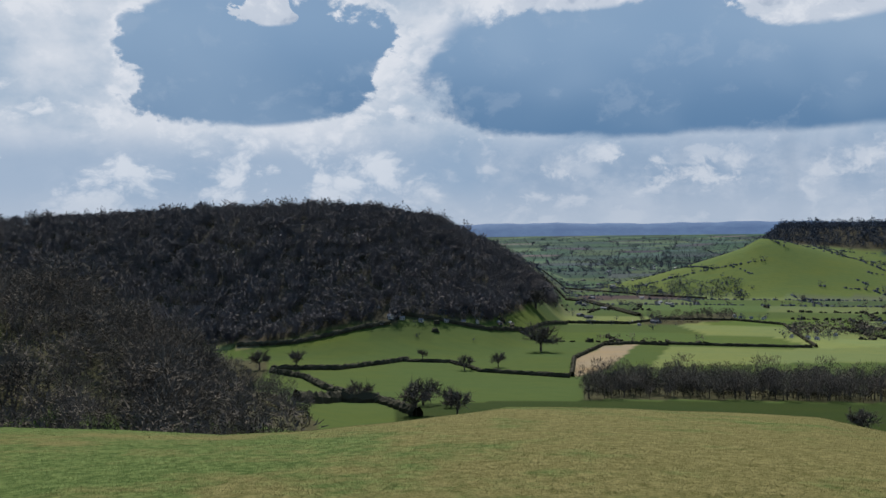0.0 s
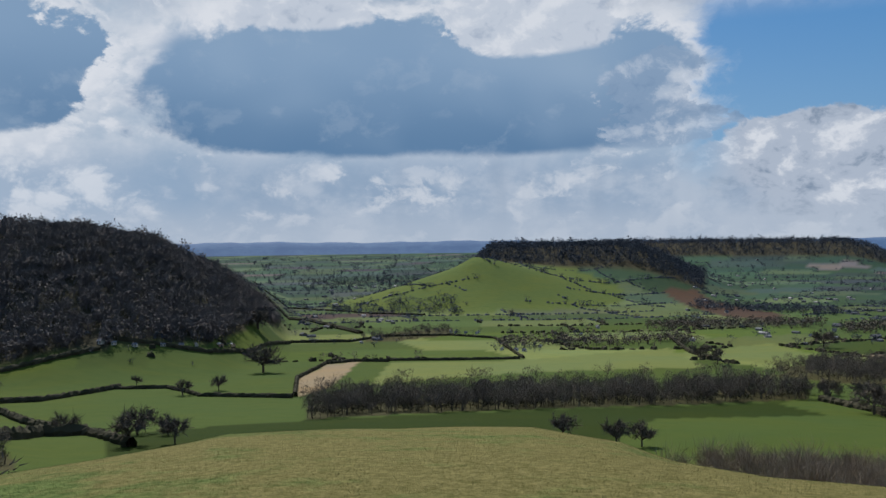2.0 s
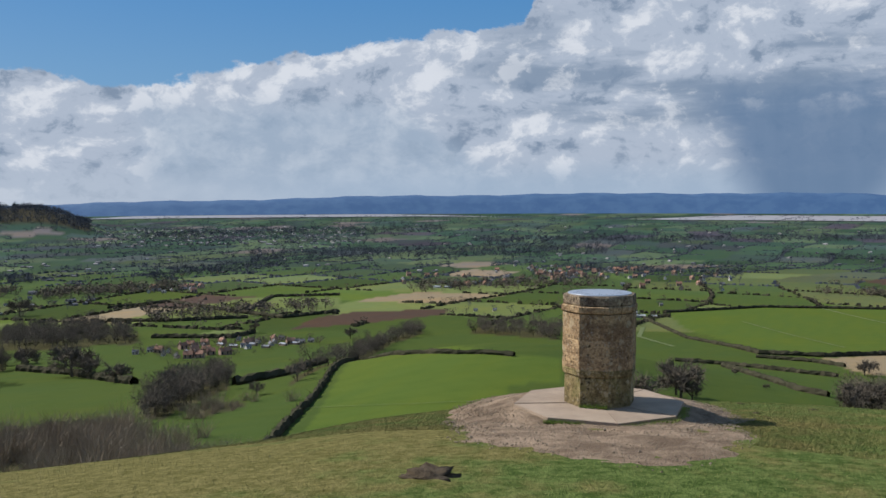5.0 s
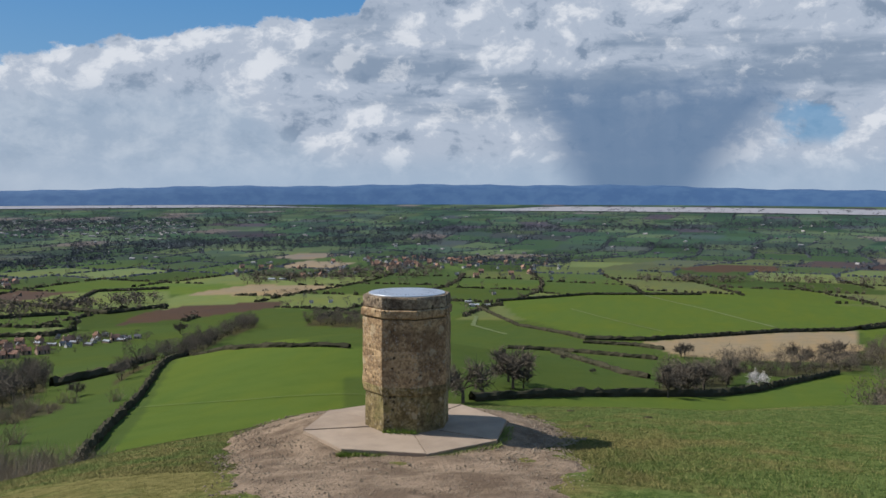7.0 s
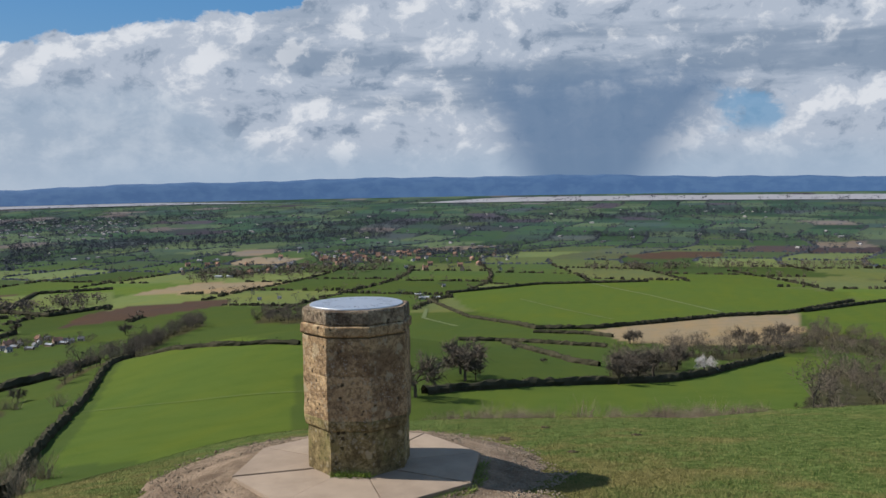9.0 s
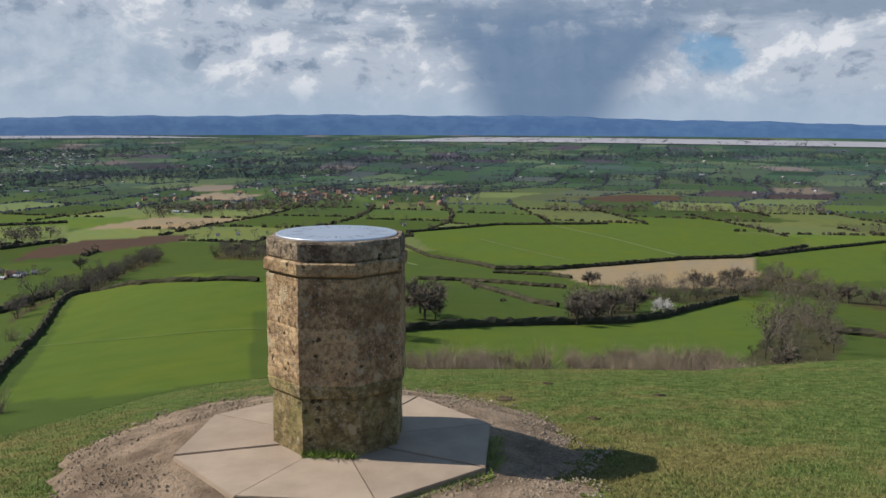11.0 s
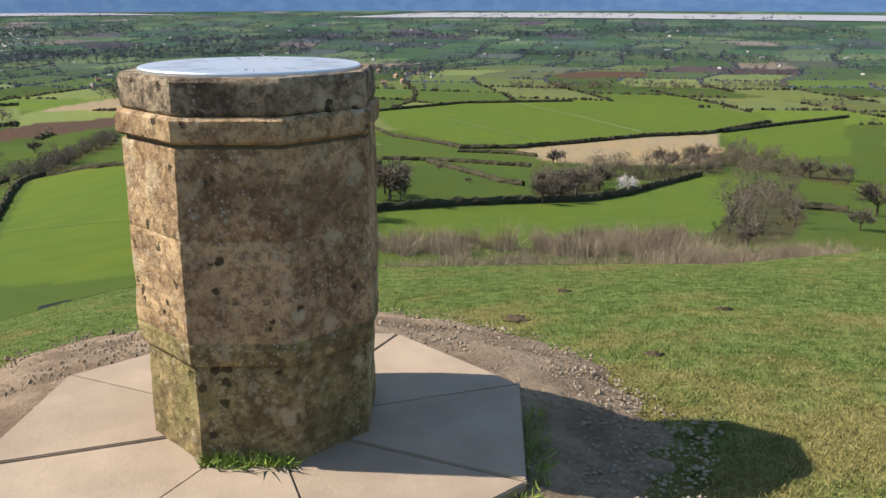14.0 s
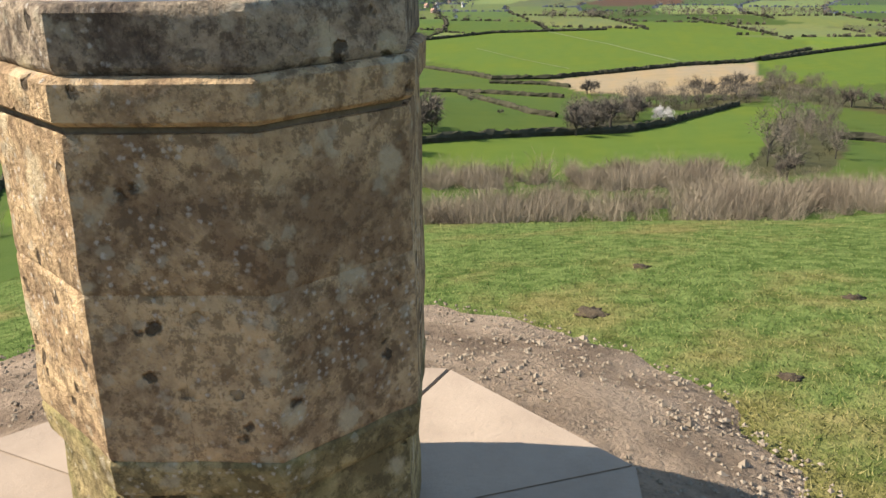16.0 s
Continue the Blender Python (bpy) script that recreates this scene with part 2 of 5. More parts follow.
def ground_material():
    m, t, p = shader("ground", 0.95)
    p.inputs["Specular IOR Level"].default_value = 0.02
    at = node(t, "ShaderNodeNewGeometry").outputs["Position"]
    tint = node(t, "ShaderNodeAttribute", attribute_name="tint").outputs["Color"]
    turf = node(t, "ShaderNodeAttribute", attribute_name="turf").outputs["Fac"]
    wide, mid, fine = noise_(t, at, 0.012, 5), noise_(t, at, 0.11, 6, 0.6), noise_(t, at, 9.0, 6, 0.7)
    col = mixc(t, math_(t, "MULTIPLY", step(t, 0.35, 0.7, wide), 0.45), tint, (1.25, 1.05, 0.7), "MULTIPLY")
    col = mixc(t, math_(t, "MULTIPLY", step(t, 0.4, 0.75, mid), 0.4), col, (0.72, 0.8, 0.75), "MULTIPLY")
    # worked rows and grazed streaks
    rows_ = node(t, "ShaderNodeTexWave", {"Vector": at, "Scale": 0.035, "Distortion": 6.0, "Detail": 3.0, "Detail Scale": 0.6}, bands_direction="DIAGONAL").outputs["Fac"]
    col = mixc(t, math_(t, "MULTIPLY", step(t, 0.45, 0.95, rows_), 0.16), col, (0.75, 0.85, 0.8), "MULTIPLY")
    streak = noise_(t, node(t, "ShaderNodeVectorMath", {0: at, 1: (0.02, 0.11, 0.05)}, operation="MULTIPLY").outputs[0], 1.0, 6, 0.65)
    col = mixc(t, math_(t, "MULTIPLY", step(t, 0.42, 0.68, streak), 0.38), col, (1.3, 1.1, 0.8), "MULTIPLY")
    # hilltop turf: green, with worn straw-coloured stretches and tufts
    patch = math_(t, "ADD", math_(t, "MULTIPLY", noise_(t, at, 0.22, 5, 0.6), 0.55), math_(t, "MULTIPLY", noise_(t, at, 1.7, 5, 0.65), 0.45))
    off = node(t, "ShaderNodeVectorMath", {0: at, 1: (4.0, -6.0, 1.0)}).outputs[0]
    dry = math_(t, "SUBTRACT", 1, step(t, 3.0, 12.0, node(t, "ShaderNodeVectorMath", {0: off}, operation="LENGTH").outputs["Value"]))
    patch = math_(t, "ADD", patch, math_(t, "MULTIPLY", dry, 0.14))          # a drier stretch of the hilltop
    green = mixc(t, step(t, 0.33, 0.67, fine), (0.040, 0.064, 0.014), (0.108, 0.138, 0.040))
    fine = math_(t, "ADD", math_(t, "MULTIPLY", fine, 0.6), math_(t, "MULTIPLY", noise_(t, at, 34.0, 4, 0.7), 0.4))
    straw = mixc(t, step(t, 0.34, 0.66, fine), (0.074, 0.070, 0.019), (0.182, 0.155, 0.060))
    grass = mixc(t, step(t, 0.49, 0.64, patch), green, straw)
    col = mixc(t, turf, col, grass)
    t.links.new(col, p.inputs["Base Color"])
    bump(t, p, math_(t, "ADD", fine, math_(t, "MULTIPLY", noise_(t, at, 40.0, 3, 0.7), 0.5)), 0.7, 0.05)
    return m


def stone_material(name, pale, dark, mossy):
    """Weathered limestone: blotches of lichen, dark pits, streaks and grain."""
    m, t, p = shader(name, 0.92)
    at = node(t, "ShaderNodeNewGeometry").outputs["Position"]
    rand = node(t, "ShaderNodeObjectInfo").outputs["Random"]
    mid, fine, grain = noise_(t, at, 4.0, 8, 0.7, 0.3), noise_(t, at, 24.0, 6, 0.7), noise_(t, at, 120.0, 4, 0.7)
    wide = math_(t, "ADD", math_(t, "MULTIPLY", mid, 0.5), math_(t, "ADD", math_(t, "MULTIPLY", fine, 0.25), math_(t, "MULTIPLY", noise_(t, at, 11.0, 6, 0.7, 0.8), 0.25)))
    wide = math_(t, "ADD", wide, math_(t, "MULTIPLY", math_(t, "SUBTRACT", rand, 0.5), 0.05))
    col = mixc(t, step(t, 0.42, 0.60, wide), dark, pale)
    col = mixc(t, math_(t, "MULTIPLY", step(t, 0.47, 0.58, noise_(t, at, 30.0, 7, 0.78)), 0.6), col, tuple(v * 0.4 for v in dark))
    def spots(scale, lo, hi, rare):
        """Round growths of lichen, some cells only, with ragged rims."""
        ragged = node(t, "ShaderNodeVectorMath", {0: at, 1: node(t, "ShaderNodeVectorMath", {0: node(t, "ShaderNodeTexNoise", {"Vector": at, "Scale": scale * 2.2, "Detail": 4.0}).outputs["Color"], 1: (0.75 / scale,) * 3}, operation="MULTIPLY").outputs[0]}).outputs[0]
        v = node(t, "ShaderNodeTexVoronoi", {"Vector": ragged, "Scale": scale, "Randomness": 1.0}).outputs
        return math_(t, "MULTIPLY", math_(t, "SUBTRACT", 1, step(t, lo, hi, v["Distance"])), step(t, rare, rare + 0.05, node(t, "ShaderNodeSeparateXYZ", {0: v["Color"]}).outputs[0]))
    col = mixc(t, math_(t, "MULTIPLY", spots(7.0, 0.20, 0.36, 0.80), 0.55), col, (0.46, 0.37, 0.23))
    col = mixc(t, math_(t, "MULTIPLY", spots(11.0, 0.22, 0.40, 0.74), 0.6), col, (0.46, 0.38, 0.25))
    col = mixc(t, math_(t, "MULTIPLY", spots(26.0, 0.22, 0.44, 0.68), 0.5), col, (0.36, 0.31, 0.22))
    flecks = math_(t, "MULTIPLY", spots(80.0, 0.12, 0.5, 0.66), step(t, 0.46, 0.56, noise_(t, at, 2.6, 4)))
    col = mixc(t, math_(t, "MULTIPLY", flecks, 0.55), col, (0.50, 0.46, 0.40))
    pits = math_(t, "MULTIPLY", spots(24.0, 0.24, 0.42, 0.72), step(t, 0.46, 0.54, noise_(t, at, 3.0, 3)))
    col = mixc(t, math_(t, "MULTIPLY", pits, 0.85), col, (0.035, 0.026, 0.018))
    if mossy:
        col = mixc(t, math_(t, "MULTIPLY", step(t, 0.45, 0.7, noise_(t, at, 7.0, 5)), 0.5), col, (0.16, 0.15, 0.05))
    t.links.new(col, p.inputs["Base Color"])
    rel = math_(t, "ADD", math_(t, "MULTIPLY", fine, 1.0), math_(t, "ADD", math_(t, "MULTIPLY", grain, 0.35), math_(t, "MULTIPLY", pits, -0.8)))
    bump(t, p, rel, 1.0, 0.016)
    return m


M_GROUND = ground_material()
M_STONE = stone_material("limestone", (0.50, 0.345, 0.188), (0.215, 0.136, 0.075), False)
M_BASE = stone_material("mossy_limestone", (0.40, 0.305, 0.145), (0.15, 0.112, 0.052), True)
M_CAP = stone_material("grey_limestone", (0.38, 0.29, 0.195), (0.095, 0.067, 0.047), False)
M_JOINT = varied("mortar", (0.17, 0.13, 0.08), (0.09, 0.065, 0.04), 20)
M_DARK = varied("soil", (0.035, 0.024, 0.015), (0.075, 0.055, 0.034), 22, relief=0.02)
M_TWIG = leafy("bare_twigs", (0.050, 0.042, 0.032), (0.135, 0.112, 0.084), 0.25, 0.8)
M_WOOD = leafy("winter_wood", (0.105, 0.090, 0.083), (0.165, 0.143, 0.128), 0.08, 0.2)
M_SCRUB = leafy("pale_scrub", (0.12, 0.092, 0.064), (0.29, 0.235, 0.165))
M_BARK = varied("bark", (0.05, 0.04, 0.03), (0.11, 0.09, 0.07), 1.5)
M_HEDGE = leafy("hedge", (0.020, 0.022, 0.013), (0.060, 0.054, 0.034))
# far trees and hedges, with the blue of distance haze in their colour
M_HAZEWOOD = leafy("hazed_wood", (0.030, 0.038, 0.050), (0.070, 0.076, 0.085), 0.3, 0.5)
M_BLOSSOM = leafy("blossom", (0.4, 0.37, 0.34), (0.62, 0.58, 0.54))


def turf_material():
    m, t, p = shader("turf_blades", 0.9)
    p.inputs["Specular IOR Level"].default_value = 0.06
    g = node(t, "ShaderNodeNewGeometry").outputs
    at, r = g["Position"], g["Random Per Island"]
    patch = math_(t, "ADD", math_(t, "MULTIPLY", noise_(t, at, 0.22, 5, 0.6), 0.55), math_(t, "MULTIPLY", noise_(t, at, 1.7, 5, 0.65), 0.45))
    patch = math_(t, "ADD", patch, math_(t, "MULTIPLY", math_(t, "SUBTRACT", r, 0.5), 0.14))
    off = node(t, "ShaderNodeVectorMath", {0: at, 1: (4.0, -6.0, 1.0)}).outputs[0]
    dry = math_(t, "SUBTRACT", 1, step(t, 3.0, 12.0, node(t, "ShaderNodeVectorMath", {0: off}, operation="LENGTH").outputs["Value"]))
    patch = math_(t, "ADD", patch, math_(t, "MULTIPLY", dry, 0.14))          # a drier stretch of the hilltop
    green, straw = mixc(t, r, (0.060, 0.080, 0.016), (0.165, 0.185, 0.062)), mixc(t, r, (0.090, 0.080, 0.022), (0.230, 0.195, 0.078))
    t.links.new(mixc(t, step(t, 0.49, 0.64, patch), green, straw), p.inputs["Base Color"])
    n = node(t, "ShaderNodeVectorMath", {0: g["Normal"], 1: (0, 0, 0.9)}).outputs[0]
    t.links.new(node(t, "ShaderNodeVectorMath", {0: n}, operation="NORMALIZE").outputs[0], p.inputs["Normal"])
    return m


M_TURF = turf_material()
M_BLADE = leafy("grass_blades", (0.085, 0.145, 0.02), (0.20, 0.245, 0.06))


# ---- shape of the land ----
OX, OY = -9.6, -5.0                 # top of the dome


def smooth(a, b, v):
    t = np.clip((v - a) / (b - a), 0, 1)
    return t * t * (3 - 2 * t)


_r = np.array([0, 40, 100, 200, 330, 450, 900, 1800, 3000, 4250, 4400, 4560, 4900, 6000.])
_z = np.array([0.55, -11.5, -32, -50, -66, -80, -107, -130, -118, -97, -95, -92, -86, -86.])
_lr = np.log(_r + 20)
_fine = np.linspace(_lr[0], _lr[-1], 3000)
_prof = np.interp(_fine, _lr, _z)
_k = np.hanning(81)
_prof = np.convolve(np.pad(_prof, 40, "edge"), _k / _k.sum(), "valid")


def height(x, y):
    """The ground's height at x, y (arrays)."""
    x, y = np.asarray(x, float), np.asarray(y, float)
    dx, dy = x - OX, y - OY
    r = np.hypot(dx, dy) + 1e-6
    b = np.degrees(np.arctan2(dx, dy))
    far = np.interp(np.log(r + 20), _fine, _prof)
    dome = 0.62 - 0.0068 * r * r - 0.006 * np.exp(-((b - 43) / 17) ** 2) * np.maximum(r - 7, 0) ** 2
    dome -= smooth(58, 76, b) * (0.006 * np.maximum(r - 11, 0) ** 2 + 0.03 * np.maximum(r - 16, 0) ** 2)
    dome += 0.03 * np.sin(x * 0.9 + 1) * np.sin(y * 0.7) * smooth(10, 16, r)
    lift = np.interp(b, [-40, -27, -21, -15, -10, -5, 2, 12, 20, 25, 28, 33, 40, 47, 52, 57, 61, 70, 82, 87, 92, 110, 130],
                     [0, 0.17, 0.0, -0.21, -0.23, -0.13, 0.1, 0.06, 0.15, 0.0, -0.3, -0.5, -0.42, -0.28, -0.1, -0.02, 0.06, 0.10, 0.09, 0.2, 0.28, 0.25, 0])
    dome += lift * np.clip((r - np.interp(b, [46, 58], [6, 11])) / np.interp(b, [46, 58], [9, 4.5]), 0, 1.2) ** 2
    z = dome + (far - dome) * smooth(20, 50, r)
    # spur that joins the hill to the wooded ridge
    z += 36 * smooth(-7, -27, b) * smooth(70, 210, r) * (1 - smooth(300, 560, r))
    # wooded ridge
    crest = np.interp(b, [-30, -22, -17, -10.4, -6.6, -2.45, -0.72, 1.71, 3.6, 5.2], [115, 116, 120, 120, 116, 103, 86, 64, 36, 0])
    z += crest * smooth(590, 980, r + 8 * np.minimum(b + 8, 0) - np.interp(b, [-5, 0.6, 3.6, 5.2], [0, 30, 110, 180])) * (1 - smooth(1600, 2400, r))
    # knoll with the green field
    z += 15 * np.exp(-((b - 66) / 12) ** 2 - ((r - 330) / 100) ** 2)
    # conical hill and its wooded ridge
    cx, cy = OX + 1700 * math.sin(radians(16.6)), OY + 1700 * math.cos(radians(16.6))
    z += 80 * np.maximum(0, 1 - np.hypot(x - cx, y - cy) / 290) ** 1.3
    z += 96 * smooth(15.2, 18.0, b) * (1 - smooth(25.5, 33, b)) * np.exp(-((r - 2150) / 330) ** 2)
    # long dark ridge
    z += 74 * smooth(20, 25, b) * (1 - smooth(38, 42.5, b)) * np.exp(-((r - 3300) / 380) ** 2)
    return z

# ---- ground ----
FIELDS, TREES, HOUSES, HEDGES, WOODS = [], [], [], [], []


def hedge(line, h, w):
    HEDGES.append((line, h, w))


def wood(outline, count, h, kind):
    WOODS.append((outline, count, h, kind))


FIELDS.append(([(39.6, 492.4), (51, 605), (86, 713), (112, 725), (69, 560), (51, 505)], STUBBLE))
FIELDS.append(([(-203, 677), (-194, 700), (-152, 688), (-146, 671), (-164, 664)], STUBBLE))
FIELDS.append(([(531, 411), (617, 456), (692, 461), (752, 400), (699, 372), (591, 389)], PLOUGH))
FIELDS.append(([(830, 1573), (922, 1610), (820, 1181), (722, 1055), (713, 1171), (797, 1452)], PLOUGH))
FIELDS.append(([(517, 48), (569, 19), (633, -33), (665, -78), (536, -67), (464, -48), (443, 1), (457, 28)], STUBBLE))
FIELDS.append(([(679, -80), (857, -209), (551, -138), (500, -79)], WHEAT))
FIELDS.append(([(821, 212), (933, 146), (976, -21), (868, -145), (730, -123), (630, -26), (531, 49), (565, 98), (658, 153)], WHEAT))
FIELDS.append(([(1410, 93), (1515, 38), (1527, -57), (1391, -52), (1340, 49)], PLOUGH))
FIELDS.append(([(374, 710), (529, 787), (501, 691), (505, 550), (567, 616), (794, 672), (825, 571), (709, 491), (533, 559), (406, 607)], MEADOW))
FIELDS.append(([(90, 547), (132, 702), (235, 688), (406, 765), (344, 590), (216, 591)], MEADOW))
FIELDS.append(([(156, 117), (268, 178), (253, 127), (263, 100), (226, 86), (197, 121)], WHEAT))
FIELDS.append(([(124, 101), (381, 250), (254, 115), (197, 89), (141, 64), (126, 81)], WHEAT))
FIELDS.append(([(215, 52), (261, 19), (296, -9), (402, -42), (402, -62), (221, -34), (162, 39)], WHEAT))
# stretch before the tree belt, with shade put into the field's colour
FIELDS.append(([(-43.7, 349.4), (30.4, 361), (106, 368), (192, 380), (262, 392), (251, 336), (162, 322), (97, 233), (48.2, 232.9), (-36.8, 277.6)], SHADED_FIELD))
hedge([(-67, 596), (-29.8, 582.7), (-20, 554.9), (-11, 521.9), (36.9, 484.6)], 2.2, 2)
hedge([(38.2, 490), (51, 605), (84, 714), (110, 726), (134, 712)], 2.5, 2)
hedge([(136, 722), (187, 706), (239, 698)], 2.2, 2)
hedge([(-77, 704), (-3.4, 714.3), (31.6, 777.7), (80, 960), (140, 944)], 3, 2)
hedge([(140, 944), (185, 1000), (258, 986), (292, 928), (243, 702)], 2.5, 2)
hedge([(480, 902), (400, 713), (383, 646)], 3, 3)
hedge([(-139, 556), (-96, 547), (-59, 599)], 3, 3)
hedge([(-135, 538), (-107, 495), (-83, 426), (-70, 397), (-47.9, 351.7), (-30.9, 298.1)], 3, 3)
hedge([(-74, 315), (-67, 359), (-51, 361)], 4, 4)
hedge([(99, 1714), (181, 1576), (250, 1432), (319, 1358)], 2.5, 3)
hedge([(84, 1412), (140, 1305), (169, 1051)], 4, 6)
hedge([(-191, 672), (-147, 663), (-106, 670), (-79, 687)], 3, 4)
hedge([(97, 87), (127, 108), (159, 128), (211, 156), (374, 250)], 1.9, 1.6)
hedge([(374, 250), (273, 163), (259, 134), (257, 113)], 1.5, 1.5)
hedge([(291, 396), (285, 351), (252, 274)], 3, 3)
hedge([(237, 211), (260, 204), (340, 246)], 3, 4)
hedge([(641, 550), (809, 651), (858, 593)], 3, 4)
hedge([(641, 550), (610, 480), (682, 473)], 3, 4)
hedge([(635, 715), (714, 710), (641, 550)], 3, 3)
hedge([(536, 605), (553, 552), (601, 510)], 3, 3)
hedge([(446, 463), (462, 408), (499, 419)], 3, 3)
hedge([(747, 211), (592, 137), (549, 99)], 2, 2)
hedge([(549, 99), (519, 80), (527, 49), (565, 19), (626, -26), (662, -71), (782, -131)], 2.5, 3)
hedge([(808, 209), (919, 143), (965, 34)], 2.5, 3)
hedge([(437, 107), (438, 79), (420, 33)], 2, 2)
hedge([(426, 82), (354, 54), (316, 36), (310, 26)], 2, 2)
hedge([(206, 58), (219, 52), (244, 37), (260, 23), (279, 3), (302, -9), (357, -26), (409, -43)], 2.2, 2)
hedge([(288, -59), (287, -67), (284, -74)], 2.2, 2)
hedge([(676, -82), (761, -138), (857, -209)], 2.5, 3)
hedge([(497, 79), (493, 50), (479, 34)], 2, 2)
wood([(31, 366.6), (41.1, 446.9), (109, 456), (176, 444), (257, 463), (319, 446), (290, 402), (195, 385), (108, 377)], 620, 12, "wood")
wood([(351, 528), (418, 568), (527, 616), (454, 488), (417, 449), (363, 478)], 110, 12, "wood")
wood([(384, 581), (442, 596), (439, 473), (408, 443), (374, 531)], 60, 10, "wood")
wood([(149, 963), (193, 1040), (291, 1105), (258, 986), (171, 927)], 70, 10, "wood")
wood([(220, 175), (331, 225), (462, 284), (540, 305), (586, 338), (424, 280), (244, 190)], 130, 9, "wood")
wood([(172, 187), (198, 211), (250, 245), (281, 250), (227, 205), (187, 188), (168, 176)], 90, 10, "wood")
wood([(171, 168), (191, 184), (204, 179), (190, 166)], 18, 5, "scrub")
wood([(92, 137), (126, 183), (147, 184), (137, 152), (113, 129), (96, 125)], 210, 6, "scrub")
wood([(95, 179), (115, 209), (131, 204), (154, 175), (129, 148), (104, 160)], 120, 5, "scrub")
wood([(413, 575), (495, 665), (471, 505), (417, 443), (387, 507)], 120, 10, "wood")
wood([(554, 277), (621, 301), (605, 231), (537, 205)], 70, 11, "wood")
wood([(273, 20), (300, 21), (334, 8), (357, -2), (307, -0), (279, 11)], 40, 9, "wood")
wood([(395, 12), (403, -18), (489, -61), (433, -55), (367, -16)], 60, 9, "wood")
wood([(466, -56), (567, -73), (540, -85), (433, -110), (391, -100), (442, -71)], 45, 9, "wood")
wood([(156, 37), (170, 39), (173, 24), (159, 22)], 90, 3.5, "scrub")
wood([(161, 12), (179, 12), (201, -19), (172, -18)], 170, 4.2, "scrub")
wood([(106, 23), (128, 27), (139, 9), (145, -8), (124, -10), (162, -44), (181, -48), (160, -18)], 330, 4.5, "scrub")
wood([(186, -26), (212, -44), (262, -58), (345, -68), (350, -50), (240, -32), (205, -24)], 34, 9, "wood")
wood([(70, 92), (92, 118), (118, 122), (112, 100), (88, 82)], 120, 5, "scrub")
wood([(-73, 113), (-98, 162), (-362, 767), (-278, 710), (-94, 255), (-82, 315), (-61, 274), (-54, 241), (-57, 133)], 420, 10, "wood")
wood([(-278, 710), (-257, 716), (-230, 674), (-157, 616), (-139, 539), (-94, 255)], 40, 8, "wood")
TREES.append((-32, 341, 11.2, 0))
TREES.append((-21, 329, 7.9, 0))
TREES.append((33, 664, 20.7, 0))
TREES.append((-49, 603, 8.3, 0))
TREES.append((-20, 532, 10.0, 0))
TREES.append((-0, 551, 10.3, 0))
TREES.append((98, 261, 8.1, 0))
TREES.append((105, 238, 8.4, 0))
TREES.append((112, 236, 7.8, 0))
TREES.append((314, 421, 9.3, 0))
TREES.append((297, 368, 13.5, 0))
TREES.append((292, 349, 10.1, 0))
TREES.append((260, 293, 9.0, 0))
TREES.append((42, 886, 19.2, 0))
TREES.append((378, 659, 13.3, 0))
TREES.append((363, 609, 15.1, 0))
TREES.append((303, 424, 6.6, 0))
TREES.append((-66, 174, 8.7, 0))
TREES.append((-65, 149, 8.1, 0))
TREES.append((-147, 558, 13.6, 0))
TREES.append((-123, 552, 14.1, 0))
TREES.append((-59, 368, 9.4, 0))
TREES.append((-32, 302, 11.9, 0))
TREES.append((-18, 300, 9.5, 0))
TREES.append((43, 885, 20.8, 0))
TREES.append((295, 393, 11.8, 0))
TREES.append((276, 339, 15.3, 0))
TREES.append((273, 324, 10.2, 0))
TREES.append((264, 295, 7.6, 0))
TREES.append((231, 235, 8.4, 0))
TREES.append((177, 187, 7.0, 0))
TREES.append((212, 180, 4.7, 0))
TREES.append((486, 329, 8.1, 0))
TREES.append((245, 59, 11.5, 0))
TREES.append((497, 417, 9.0, 0))
TREES.append((551, 736, 17.1, 0))
TREES.append((234, 55, 10.9, 0))
TREES.append((200, 59, 11.5, 0))
TREES.append((456, 22, 6.9, 0))
TREES.append((277, 15, 9.8, 0))
TREES.append((289, 7, 11.1, 0))
TREES.append((316, -0, 9.1, 0))
TREES.append((303, 44, 2.0, 0))
TREES.append((352, 63, 2.3, 0))
TREES.append((187, -31, 6.7, 0))
TREES.append((442, 23, 7.2, 0))
TREES.append((462, -47, 11.6, 0))
TREES.append((439, -30, 11.0, 0))
TREES.append((421, -91, 9.5, 0))
TREES.append((417, -103, 8.1, 0))
TREES.append((263, 16, 8.4, 0))
TREES.append((272, 11, 8.3, 0))
TREES.append((238, 53, 6.2, 0))
TREES.append((243, -67, 6.4, 0))
TREES.append((280, -81, 11.0, 0))
TREES.append((312, -9, 5.6, 1))
TREES.append((323, -9, 5.3, 1))
HOUSES.append((-79, 696, 'cottage', 0.713894))
HOUSES.append((-70, 696, 'cottage', 1.63269))
HOUSES.append((-56, 699, 'cottage', 1.10987))
HOUSES.append((-37, 709, 'cottage', 1.81176))
HOUSES.append((-24, 717, 'cottage', 1.87716))
HOUSES.append((-13, 726, 'cottage', 0.196587))
HOUSES.append((147, 958, 'cottage', 0.039504))
HOUSES.append((5, 746, 'barn', 0.3))
HOUSES.append((15, 767, 'barn', 0.3))
HOUSES.append((254, 791, 'cottage', 2.51241))
HOUSES.append((264, 780, 'cottage', 0.778062))
HOUSES.append((268, 770, 'cottage', 0.702993))
HOUSES.append((271, 1029, 'cottage', 2.98693))
